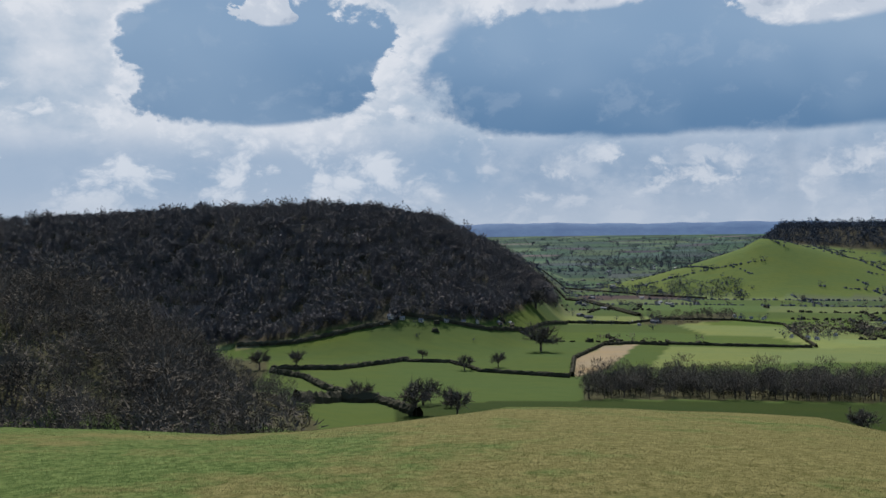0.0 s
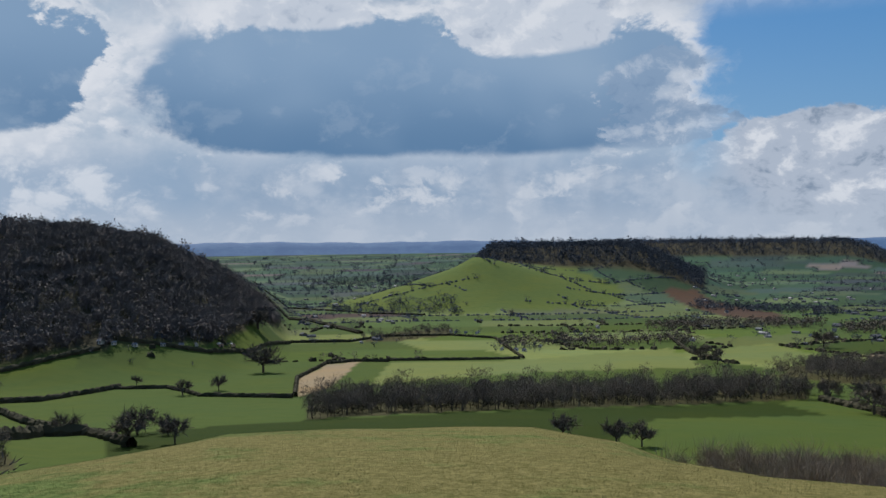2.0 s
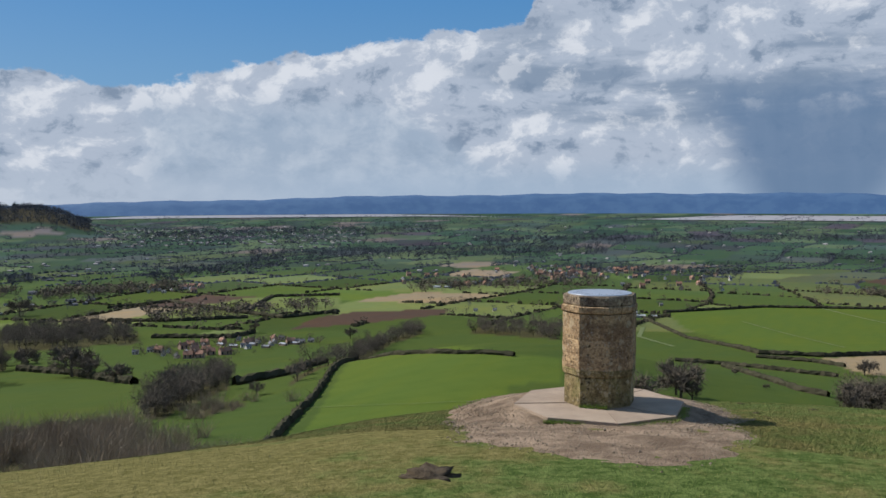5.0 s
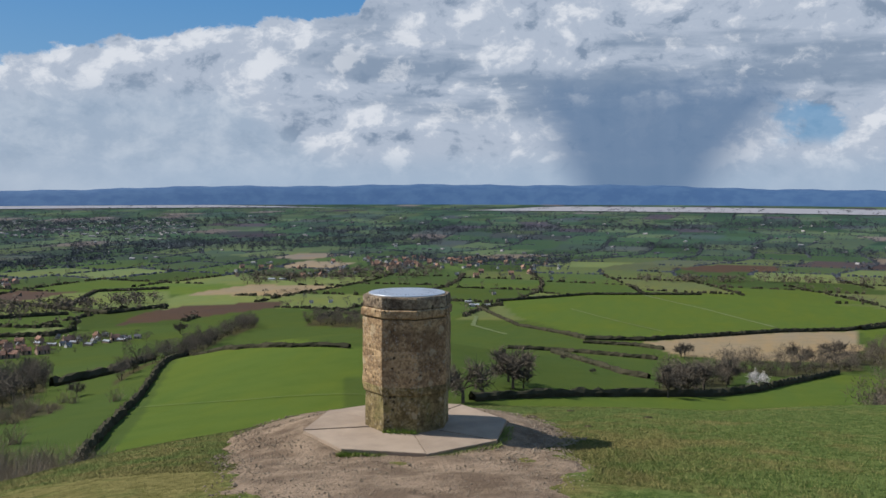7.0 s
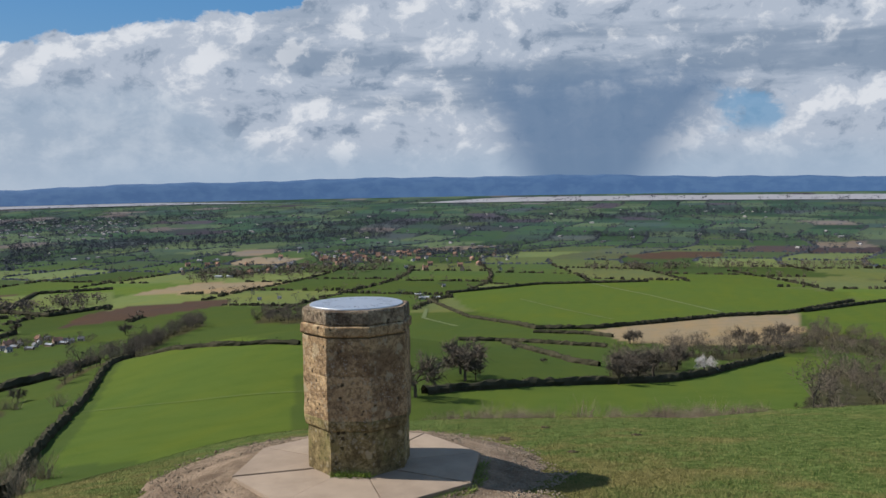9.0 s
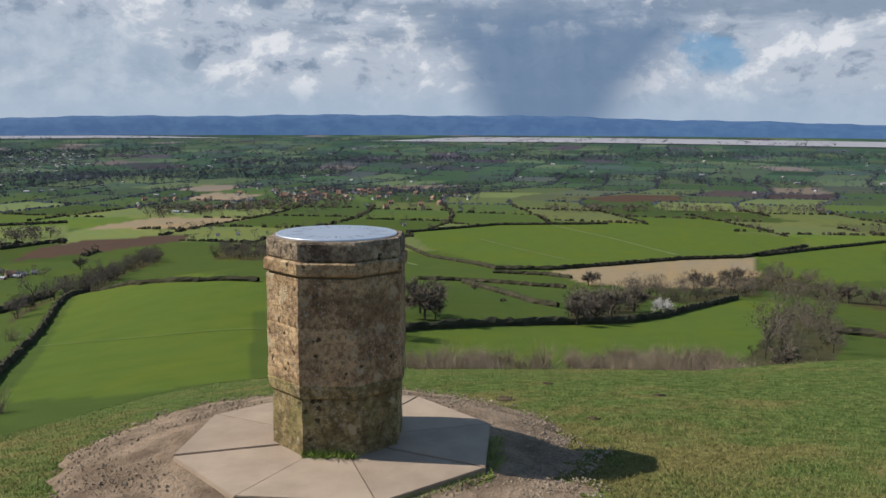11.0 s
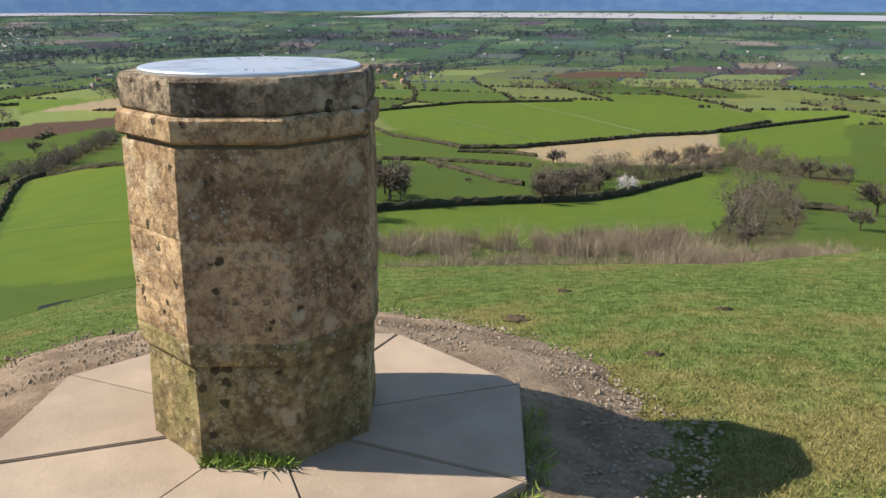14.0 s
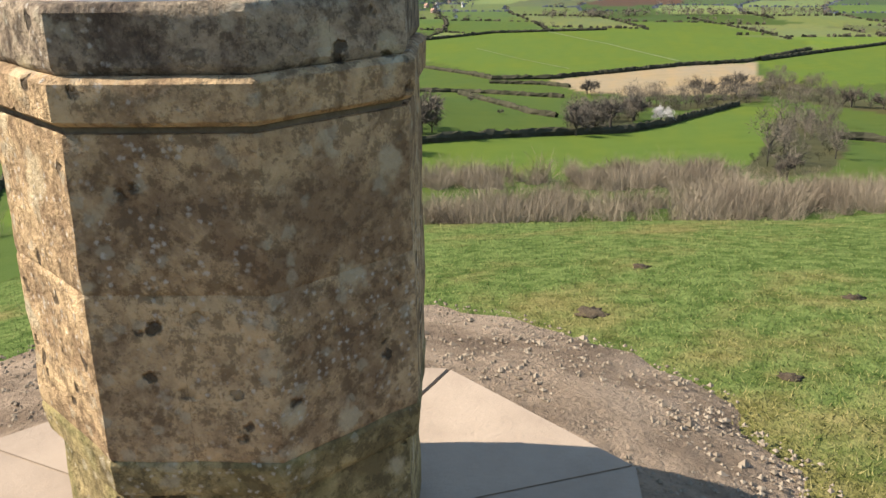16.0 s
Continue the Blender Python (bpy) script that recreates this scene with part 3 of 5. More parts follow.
HOUSES.append((282, 1005, 'cottage', 1.41079))
HOUSES.append((292, 997, 'cottage', 2.50938))
HOUSES.append((398, 2210, 'cottage', 1.42906))
HOUSES.append((242, 1484, 'cottage', 1.9172))
HOUSES.append((148, 924, 'cottage', 0.451849))
HOUSES.append((273, 1015, 'cottage', 1.90458))
HOUSES.append((299, 1012, 'cottage', 2.60414))
HOUSES.append((293, 842, 'cottage', 1.56954))
HOUSES.append((298, 810, 'cottage', 2.22376))
HOUSES.append((395, 939, 'cottage', 2.01423))
HOUSES.append((454, 1026, 'cottage', 0.192094))
HOUSES.append((589, 879, 'cottage', 2.27469))
HOUSES.append((621, 850, 'cottage', 1.7733))
HOUSES.append((687, 897, 'cottage', 0.903803))
HOUSES.append((810, 815, 'cottage', 0.0930353))
HOUSES.append((832, 824, 'cottage', 2.59658))
HOUSES.append((762, 1240, 'cottage', 1.41825))
HOUSES.append((377, 380, 'cottage', 2.15647))
HOUSES.append((357, 354, 'cottage', 2.63644))
HOUSES.append((364, 371, 'cottage', 2.14239))
HOUSES.append((373, 362, 'cottage', 2.7633))
HOUSES.append((395, 377, 'cottage', 1.18489))
HOUSES.append((409, 383, 'cottage', 2.40273))
HOUSES.append((409, 349, 'cottage', 1.33386))
HOUSES.append((440, 367, 'cottage', 2.80676))
HOUSES.append((430, 349, 'cottage', 2.6366))
HOUSES.append((457, 339, 'cottage', 0.292363))
HOUSES.append((449, 340, 'cottage', 0.407907))
HOUSES.append((421, 380, 'barn', -0.22641))
HOUSES.append((415, 365, 'barn', 0.372384))
HOUSES.append((427, 360, 'barn', -0.0510705))
HOUSES.append((418, 343, 'barn', 0.101319))
HOUSES.append((433, 342, 'barn', -0.159179))
HOUSES.append((442, 339, 'barn', 0.00579439))
HOUSES.append((747, 213, 'shed', 0.2))
HOUSES.append((759, 204, 'shed', 0.2))
HOUSES.append((787, 230, 'shed', 0.2))
HOUSES.append((90, 61, 'hut', 0.9))
HOUSES.append((740, 363, 'cottage', 0.5))
HOUSES.append((751, 349, 'cottage', 0.5))
HOUSES.append((886, 232, 'cottage', 0.5))
HOUSES.append((1007, 547, 'shed', 0))
HOUSES.append((1008, 532, 'shed', 0))
HOUSES.append((1365, 535, 'cottage', 2.71261))
HOUSES.append((1343, 447, 'cottage', 2.5692))
HOUSES.append((1476, 434, 'brick_house', 2.8939))
HOUSES.append((1292, 470, 'cottage', 2.14145))
HOUSES.append((1369, 465, 'brick_house', 0.373305))
HOUSES.append((1394, 389, 'brick_house', 0.265554))
HOUSES.append((1478, 511, 'brick_house', 1.28143))
HOUSES.append((1407, 570, 'cottage', 0.13257))
HOUSES.append((1334, 494, 'brick_house', 1.65255))
HOUSES.append((1288, 476, 'brick_house', 1.51626))
HOUSES.append((1499, 482, 'cottage', 2.84669))
HOUSES.append((1277, 461, 'brick_house', 1.8314))
HOUSES.append((1300, 459, 'brick_house', 1.08059))
HOUSES.append((1480, 517, 'brick_house', 1.13025))
HOUSES.append((1301, 429, 'cottage', 1.86038))
HOUSES.append((1283, 504, 'brick_house', 1.29357))
HOUSES.append((1437, 526, 'brick_house', 1.56338))
HOUSES.append((1373, 540, 'cottage', 2.36519))
HOUSES.append((1418, 456, 'cottage', 0.180242))
HOUSES.append((1355, 492, 'brick_house', 1.05875))
HOUSES.append((1444, 444, 'brick_house', 0.0665474))
HOUSES.append((1502, 587, 'cottage', 2.88992))
HOUSES.append((1363, 491, 'brick_house', 0.532263))
HOUSES.append((1469, 457, 'brick_house', 2.53152))
HOUSES.append((1490, 547, 'cottage', 2.91412))
HOUSES.append((1346, 380, 'cottage', 0.93005))
HOUSES.append((1454, 503, 'cottage', 2.03419))
HOUSES.append((1353, 381, 'cottage', 0.305525))
HOUSES.append((1307, 494, 'brick_house', 2.42929))
HOUSES.append((1281, 415, 'cottage', 1.01013))
HOUSES.append((1397, 581, 'cottage', 2.36102))
HOUSES.append((1511, 661, 'cottage', 0.945423))
HOUSES.append((1303, 430, 'brick_house', 2.42168))
HOUSES.append((1351, 556, 'brick_house', 1.76844))
HOUSES.append((1304, 533, 'brick_house', 1.03906))
HOUSES.append((1408, 471, 'brick_house', 1.705))
HOUSES.append((1464, 461, 'brick_house', 2.8298))
HOUSES.append((1297, 454, 'brick_house', 1.67661))
HOUSES.append((1512, 438, 'brick_house', 2.5101))
HOUSES.append((1347, 494, 'brick_house', 1.63158))
HOUSES.append((1305, 381, 'brick_house', 0.359989))
HOUSES.append((1452, 608, 'cottage', 2.71083))
HOUSES.append((1292, 512, 'brick_house', 1.73086))
HOUSES.append((1518, 696, 'cottage', 0.515465))
HOUSES.append((1380, 526, 'brick_house', 0.15974))
HOUSES.append((1292, 385, 'cottage', 1.02406))
HOUSES.append((1392, 503, 'cottage', 1.05552))
HOUSES.append((1466, 399, 'cottage', 0.513907))
HOUSES.append((1314, 439, 'cottage', 1.4625))
HOUSES.append((1369, 631, 'brick_house', 0.149796))
HOUSES.append((1379, 503, 'brick_house', 0.152919))
HOUSES.append((1432, 466, 'cottage', 2.57107))
HOUSES.append((1505, 539, 'brick_house', 2.92408))
HOUSES.append((1303, 487, 'cottage', 1.54621))
HOUSES.append((1498, 579, 'brick_house', 1.94074))
HOUSES.append((1365, 489, 'brick_house', 0.794791))
HOUSES.append((1484, 465, 'cottage', 2.14813))
HOUSES.append((1417, 515, 'cottage', 1.7002))
HOUSES.append((1351, 422, 'brick_house', 1.91003))
HOUSES.append((1507, 523, 'brick_house', 0.159194))
HOUSES.append((1433, 593, 'brick_house', 1.38252))
HOUSES.append((1451, 603, 'brick_house', 2.08551))
HOUSES.append((1406, 447, 'cottage', 2.80945))
HOUSES.append((1419, 482, 'brick_house', 0.364353))
HOUSES.append((1331, 532, 'brick_house', 2.00268))
HOUSES.append((1330, 615, 'cottage', 2.43486))
HOUSES.append((1454, 539, 'brick_house', 0.132939))
HOUSES.append((1494, 613, 'cottage', 1.97762))
HOUSES.append((1427, 600, 'cottage', 0.0764023))
HOUSES.append((1487, 450, 'brick_house', 2.50855))
HOUSES.append((1132, 490, 'cottage', 0.108808))
HOUSES.append((1144, 536, 'cottage', 0.320231))
HOUSES.append((1063, 502, 'cottage', 1.65035))
HOUSES.append((1215, 545, 'cottage', 0.726378))
HOUSES.append((1200, 701, 'brick_house', 0.758688))
HOUSES.append((1062, 532, 'brick_house', 2.89894))
HOUSES.append((1204, 655, 'brick_house', 2.53081))
HOUSES.append((1166, 501, 'brick_house', 0.468524))
HOUSES.append((1071, 578, 'cottage', 0.287582))
HOUSES.append((1067, 503, 'brick_house', 1.7594))
HOUSES.append((1226, 552, 'cottage', 0.439666))
HOUSES.append((1063, 550, 'brick_house', 2.01416))
HOUSES.append((1129, 509, 'brick_house', 2.66823))
HOUSES.append((1196, 667, 'brick_house', 0.601873))
HOUSES.append((1202, 608, 'brick_house', 2.32261))
HOUSES.append((1052, 622, 'brick_house', 2.10447))
HOUSES.append((1130, 654, 'cottage', 1.4439))
HOUSES.append((1077, 514, 'brick_house', 2.34935))
HOUSES.append((1246, 556, 'cottage', 2.67297))
HOUSES.append((1092, 537, 'cottage', 2.87614))
HOUSES.append((1202, 543, 'cottage', 2.3274))
HOUSES.append((1122, 665, 'cottage', 2.69928))
HOUSES.append((1129, 320, 'brick_house', 0.549801))
HOUSES.append((1153, 353, 'cottage', 0.277927))
HOUSES.append((1399, 285, 'brick_house', 1.35707))
HOUSES.append((1374, 298, 'cottage', 1.00441))
HOUSES.append((1295, 334, 'cottage', 1.93291))
HOUSES.append((1297, 280, 'cottage', 1.63307))
HOUSES.append((1403, 424, 'brick_house', 0.337587))
HOUSES.append((1120, 220, 'cottage', 1.58307))
HOUSES.append((1210, 268, 'brick_house', 2.27197))
HOUSES.append((1207, 335, 'brick_house', 0.321498))
HOUSES.append((1376, 260, 'cottage', 2.00065))
HOUSES.append((1531, 379, 'brick_house', 2.03563))
HOUSES.append((1458, 350, 'cottage', 0.537313))
HOUSES.append((1223, 240, 'cottage', 0.324647))
HOUSES.append((1111, 267, 'brick_house', 1.66477))
HOUSES.append((1311, 300, 'brick_house', 2.34663))
HOUSES.append((1504, 332, 'cottage', 2.26344))
HOUSES.append((1183, 287, 'brick_house', 0.299564))
HOUSES.append((1534, 431, 'cottage', 0.126332))
HOUSES.append((1421, 353, 'brick_house', 2.62574))
HOUSES.append((1320, 249, 'cottage', 1.05865))
HOUSES.append((1502, 303, 'brick_house', 1.77036))
HOUSES.append((854, 823, 'cottage', 0.554538))
HOUSES.append((844, 869, 'brick_house', 2.44724))
HOUSES.append((856, 816, 'cottage', 2.57857))
HOUSES.append((862, 817, 'cottage', 1.7051))
HOUSES.append((860, 883, 'brick_house', 0.0902624))
HOUSES.append((832, 788, 'brick_house', 0.947842))
HOUSES.append((889, 830, 'brick_house', 2.93093))
HOUSES.append((879, 846, 'brick_house', 0.0905216))
HOUSES.append((826, 850, 'cottage', 2.31137))
HOUSES.append((860, 830, 'brick_house', 0.596721))
HOUSES.append((892, 847, 'brick_house', 0.334721))
HOUSES.append((828, 841, 'cottage', 0.406763))
HOUSES.append((854, 810, 'cottage', 0.0765513))
HOUSES.append((857, 832, 'brick_house', 1.61664))
HOUSES.append((889, 827, 'brick_house', 2.08398))
HOUSES.append((804, 834, 'cottage', 2.14786))
HOUSES.append((1357, 497, 'cottage', 2.79522))
HOUSES.append((1344, 484, 'cottage', 1.45501))
HOUSES.append((1390, 555, 'cottage', 2.53576))
HOUSES.append((1346, 496, 'brick_house', 2.09783))
HOUSES.append((1332, 502, 'brick_house', 0.91395))
HOUSES.append((1264, 481, 'brick_house', 1.31512))
HOUSES.append((1409, 537, 'brick_house', 1.1008))
HOUSES.append((1302, 502, 'brick_house', 0.671541))
HOUSES.append((1350, 547, 'brick_house', 0.430432))
HOUSES.append((1375, 524, 'cottage', 0.0666812))
HOUSES.append((1318, 493, 'cottage', 0.417777))
HOUSES.append((1331, 497, 'cottage', 0.179153))
HOUSES.append((1302, 526, 'brick_house', 0.0985167))
HOUSES.append((1377, 506, 'cottage', 1.18983))
HOUSES.append((1207, 487, 'cottage', 0.724688))
HOUSES.append((1372, 528, 'brick_house', 1.86735))
HOUSES.append((1384, 535, 'cottage', 2.42238))
HOUSES.append((1216, 474, 'brick_house', 2.3678))
HOUSES.append((1338, 476, 'brick_house', 0.0903397))
HOUSES.append((1216, 471, 'brick_house', 0.281148))
HOUSES.append((1236, 456, 'cottage', 0.314364))
HOUSES.append((1423, 526, 'cottage', 1.44554))


def inside(x, y, outline):
    """Which of the points x, y lie inside the outline."""
    hit = np.zeros(np.shape(x), bool)
    for (ax, ay), (bx, by) in zip(outline, outline[1:] + outline[:1]):
        cross = ((ay > y) != (by > y)) & (x < (bx - ax) * (y - ay) / ((by - ay) or 1e-9) + ax)
        hit ^= cross
    return hit


def warp(x, y):
    """Bends the plan, so that the far fields lie unevenly."""
    return (x + 55 * np.sin(y / 310 + 1) + 30 * np.sin(y / 130 + x / 400), y + 60 * np.sin(x / 280) + 28 * np.sin(x / 120 - y / 350))


FW, FD = 150.0, 105.0


def cell(x, y):
    """Which far field a point lies in."""
    u, v = warp(x, y)
    row = np.floor(v / FD)
    return np.floor(u / FW + row * 0.37 + 0.3 * np.sin(row * 2.3)), row


def pick(i, j, salt):
    return np.modf(np.abs(np.sin(i * 12.9898 + j * 78.233 + salt * 37.7) * 43758.5453))[0]


def polar(x, y):
    return np.hypot(x - OX, y - OY), np.degrees(np.arctan2(x - OX, y - OY))


def on_ridge(x, y):
    """The wooded ridge's and hills' woods, as a mask."""
    r, b = polar(x, y)
    foot = np.interp(b, [-32, -16, -11, -5.4, 0.6, 2.5, 3.6, 5], [800, 712, 690, 700, 745, 840, 960, 1060])
    big = (b < 4.6) & (r > foot) & (r < 1500) & (b > -45)
    cone = (b > 16.9) & (b < 30.5) & (r > 1930) & (r < 2300)
    long = (b > 21.5) & (b < 41) & (r > 3000) & (r < 3500)
    return big | cone | long


def ground_sheet():
    bs = np.concatenate([np.arange(-32, 110, 0.3), np.arange(110, 328, 3.0)])
    rs = np.concatenate([[0.01], np.geomspace(0.4, 4100, 430), np.arange(4120, 4960, 20)])
    bb, rr = np.meshgrid(np.radians(bs), rs)
    x, y = OX + rr * np.sin(bb), OY + rr * np.cos(bb)
    z = height(x, y)
    nb, nr = len(bs), len(rs)
    i, j = np.meshgrid(np.arange(nr - 1), np.arange(nb), indexing="ij")
    k = (j + 1) % nb
    f = np.stack([i * nb + j, (i + 1) * nb + j, (i + 1) * nb + k, i * nb + k], -1).reshape(-1, 4)
    me = mesh_of("ground", np.stack([x, y, z], -1).reshape(-1, 3), f, M_GROUND, flat=False)
    r, b = polar(x, y)
    ci, cj = cell(x, y)
    kind = pick(ci, cj, 1)
    tone = 0.75 + 0.5 * pick(ci, cj, 2)
    col = np.zeros((*x.shape, 3))
    far_haze = smooth(800, 2300, r)[..., None]                    # distance haze, put into the far fields' colours
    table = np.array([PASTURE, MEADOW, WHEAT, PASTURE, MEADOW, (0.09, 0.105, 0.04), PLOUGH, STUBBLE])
    hazed_tints = np.array([(0.0306, 0.0561, 0.0289), (0.0544, 0.0782, 0.0382), (0.0255, 0.0476, 0.0289), (0.034, 0.0527, 0.0391), (0.0467, 0.0663, 0.0357), (0.0382, 0.0467, 0.0425), (0.0425, 0.0382, 0.0408), (0.102, 0.0892, 0.0723)])
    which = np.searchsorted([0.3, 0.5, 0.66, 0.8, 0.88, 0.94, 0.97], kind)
    far = (table[which] * (1 - far_haze) + hazed_tints[which] * far_haze * (1.12, 1.15, 1.5)) * tone[..., None]
    near = np.array(PASTURE) * np.ones((*x.shape, 1))
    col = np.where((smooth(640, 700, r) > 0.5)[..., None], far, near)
    for outline, c in FIELDS:
        col[inside(x, y, outline)] = c
    for outline, _, _, _ in WOODS:
        col[inside(x, y, outline)] = (0.05, 0.048, 0.024)
    col[on_ridge(x, y)] = (0.05, 0.045, 0.03)
    cone = np.hypot(x - OX - 1700 * math.sin(radians(16.6)), y - OY - 1700 * math.cos(radians(16.6))) < 275
    col[cone & ~on_ridge(x, y)] = (0.080, 0.108, 0.030)
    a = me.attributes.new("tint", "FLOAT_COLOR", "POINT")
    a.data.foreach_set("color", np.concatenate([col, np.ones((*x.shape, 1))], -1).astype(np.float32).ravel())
    a = me.attributes.new("turf", "FLOAT", "POINT")
    a.data.foreach_set("value", (1 - smooth(55, 95, r)).astype(np.float32).ravel())
    return tagged(new("ground", me), "grassy hilltop falling to a patchwork of fields", "ground", kind="structure")


def mesh_of(name, verts, faces, material, flat=True):
    """A mesh from arrays; faces all of one size."""
    me = bpy.data.meshes.new(name)
    verts, faces = np.asarray(verts, np.float32), np.asarray(faces, np.int32)
    n, k = faces.shape
    me.vertices.add(len(verts))
    me.vertices.foreach_set("co", verts.ravel())
    me.loops.add(n * k)
    me.loops.foreach_set("vertex_index", faces.ravel())
    me.polygons.add(n)
    me.polygons.foreach_set("loop_start", np.arange(0, n * k, k, dtype=np.int32))
    me.polygons.foreach_set("use_smooth", np.full(n, not flat))
    me.update(calc_edges=True)
    me.materials.append(material)
    return me


def part(name, me, parent, label=""):
    """Links a mesh as one part of a thing."""
    ob = new(name, me)
    ob.parent = parent
    return tagged(ob, label)


def thing(name, label, category, group="", kind=""):
    ob = new(name)
    ob.empty_display_size = 0.2
    return tagged(ob, label, category, group, kind)


def from_bm(name, bm, material, flat=True):
    me = bpy.data.meshes.new(name)
    bm.to_mesh(me)
    bm.free()
    me.materials.append(material)
    if not flat:
        me.polygons.foreach_set("use_smooth", np.full(len(me.polygons), True))
    return me


ground_sheet()
rng = np.random.default_rng(5)


# river: two long pale reaches on the plain before the far hills
def river():
    bs = np.radians(np.arange(40, 116, 0.5))
    d = np.degrees(bs)
    inner = 4120 - 380 * smooth(60, 78, d) - 120 * smooth(80, 105, d)
    wide = np.maximum(1, 290 * (1 - smooth(57, 66, d)) * smooth(40, 44, d) + 480 * smooth(73, 80, d))
    v = []
    for r in (inner, inner + wide):
        x, y = OX + r * np.sin(bs), OY + r * np.cos(bs)
        v.append(np.stack([x, y, height(x, y) + 2.5], -1))
    n = len(bs)
    f = [(i, n + i, n + i + 1, i + 1) for i in range(n - 1)]
    m, t, p = shader("river", 0.35)
    at = node(t, "ShaderNodeNewGeometry").outputs["Position"]
    t.links.new(mixc(t, noise_(t, at, 0.01), (0.23, 0.21, 0.215), (0.30, 0.275, 0.275)), p.inputs["Base Color"])
    tagged(new("water", mesh_of("water", np.concatenate(v), f, m)), "wide pale tidal river across the plain", "river", kind="structure")


river()


def far_hills():
    """Hills beyond the river, a backdrop that closes the plain, blue with painted haze."""
    bs = np.radians(np.arange(-40, 122, 0.25))
    d = np.degrees(bs)
    top = np.interp(d, [-40, 0, 28, 36, 46, 60, 75, 85, 100, 120], [-0.42, -0.42, -0.55, -0.55, -0.35, -0.08, 0.02, -0.05, -0.40, -0.45])
    top += 0.035 * np.sin(d * 0.47) + 0.025 * np.sin(d * 1.7) + 0.012 * np.sin(d * 4.3)
    v = []
    for k, r in ((-1.1, 4440), (-0.55, 4470), (0.0, 4500), (0.5, 4560), (0.85, 4640), (1.0, 4740), (0.9, 4850)):
        x, y = OX + r * np.sin(bs), OY + r * np.cos(bs)
        z = 2.1 + r * np.tan(np.radians((top + 1.2) * max(k, 0) - 1.2)) + min(k, 0) * 12
        z += 0.8 * np.sin(d * 3.1 + r * 0.02) * (0 < k < 1)
        v.append(np.stack([x, y, z], -1))
    n, m = len(bs), len(v)
    f = [(i * n + k, i * n + k + 1, (i + 1) * n + k + 1, (i + 1) * n + k) for i in range(m - 1) for k in range(n - 1)]
    mt, t, p = shader("hazed_hills", 0.95)
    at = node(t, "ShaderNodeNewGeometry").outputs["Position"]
    # aerial haze put in as a blue colour that faintly glows
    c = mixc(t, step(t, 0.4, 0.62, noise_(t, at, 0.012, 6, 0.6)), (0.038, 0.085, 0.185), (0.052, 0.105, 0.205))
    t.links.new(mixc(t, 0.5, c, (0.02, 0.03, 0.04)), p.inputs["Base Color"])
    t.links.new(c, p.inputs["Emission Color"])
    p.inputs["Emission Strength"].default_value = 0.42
    tagged(new("backdrop", mesh_of("backdrop", np.concatenate(v), f, mt, flat=False)), "wooded hills on the horizon, blue with painted haze", "hills", kind="structure")


far_hills()


def track(name, label, line, w, material):
    """A worn strip that follows the ground."""
    pts = np.concatenate([np.linspace(a, b, 40) for a, b in zip(line, line[1:])]).astype(float)
    way = np.gradient(pts, axis=0)
    way /= np.linalg.norm(way, axis=1)[:, None] + 1e-9
    side = np.stack([-way[:, 1], way[:, 0]], -1) * (w / 2 * rng.uniform(0.6, 1.3, (len(pts), 1)))
    v = [np.concatenate([q, (height(q[:, 0], q[:, 1]) + 0.25)[:, None]], 1) for q in (pts - side, pts + side)]
    n = len(pts)
    f = [(i, i + 1, n + i + 1, n + i) for i in range(n - 1)]
    tagged(new(name, mesh_of(name, np.concatenate(v), f, material)), label, "track", "field tracks", kind="structure")


M_TRACK = varied("worn_grass", (0.078, 0.104, 0.032), (0.125, 0.140, 0.060), 0.2)
track("track", "pale worn track across a green cornfield", [(964, 102), (805, 26), (662, -27)], 3.0, M_TRACK)
track("track", "pale worn track across a green cornfield", [(754, 131), (672, 88), (593, 43)], 1.6, M_TRACK)
track("track", "faint worn footpath across the green knoll", [(186, 142), (188, 111), (198, 80)], 0.35, M_TRACK)
track("lane", "pale farm lane beside hedges", [(660, 186), (587, 168), (532, 131)], 3.2, M_TRACK)

# ---- trees and hedges ----
def tubes(segs, sides):
    """Tapered tubes: rows of p0, p1, r0, r1."""
    vs, fs, n = [], [], 0
    for p0, p1, r0, r1 in segs:
        d = np.subtract(p1, p0)
        d = d / (np.linalg.norm(d) + 1e-9)
        u = np.cross(d, (0.3, 0.9, 0.2))
        u /= np.linalg.norm(u) + 1e-9
        w = np.cross(d, u)
        for p, r in ((p0, r0), (p1, r1)):
            for k in range(sides):
                a = 2 * math.pi * k / sides
                vs.append(np.asarray(p) + r * (math.cos(a) * u + math.sin(a) * w))
        for k in range(sides):
            m = (k + 1) % sides
            fs.append((n + k, n + m, n + sides + m, n + sides + k))
        n += 2 * sides
    return np.array(vs), np.array(fs)


def blades(p, d, width):
    """Thin triangles from p along d."""
    side = np.cross(d, rng.normal(size=d.shape))
    side /= np.linalg.norm(side, axis=1)[:, None] + 1e-9
    width = np.broadcast_to(np.asarray(width, float).reshape(-1, 1), (len(p), 1))
    v = np.stack([p - side * width / 2, p + side * width / 2, p + d], 1).reshape(-1, 3)
    return v, np.arange(len(v)).reshape(-1, 3)


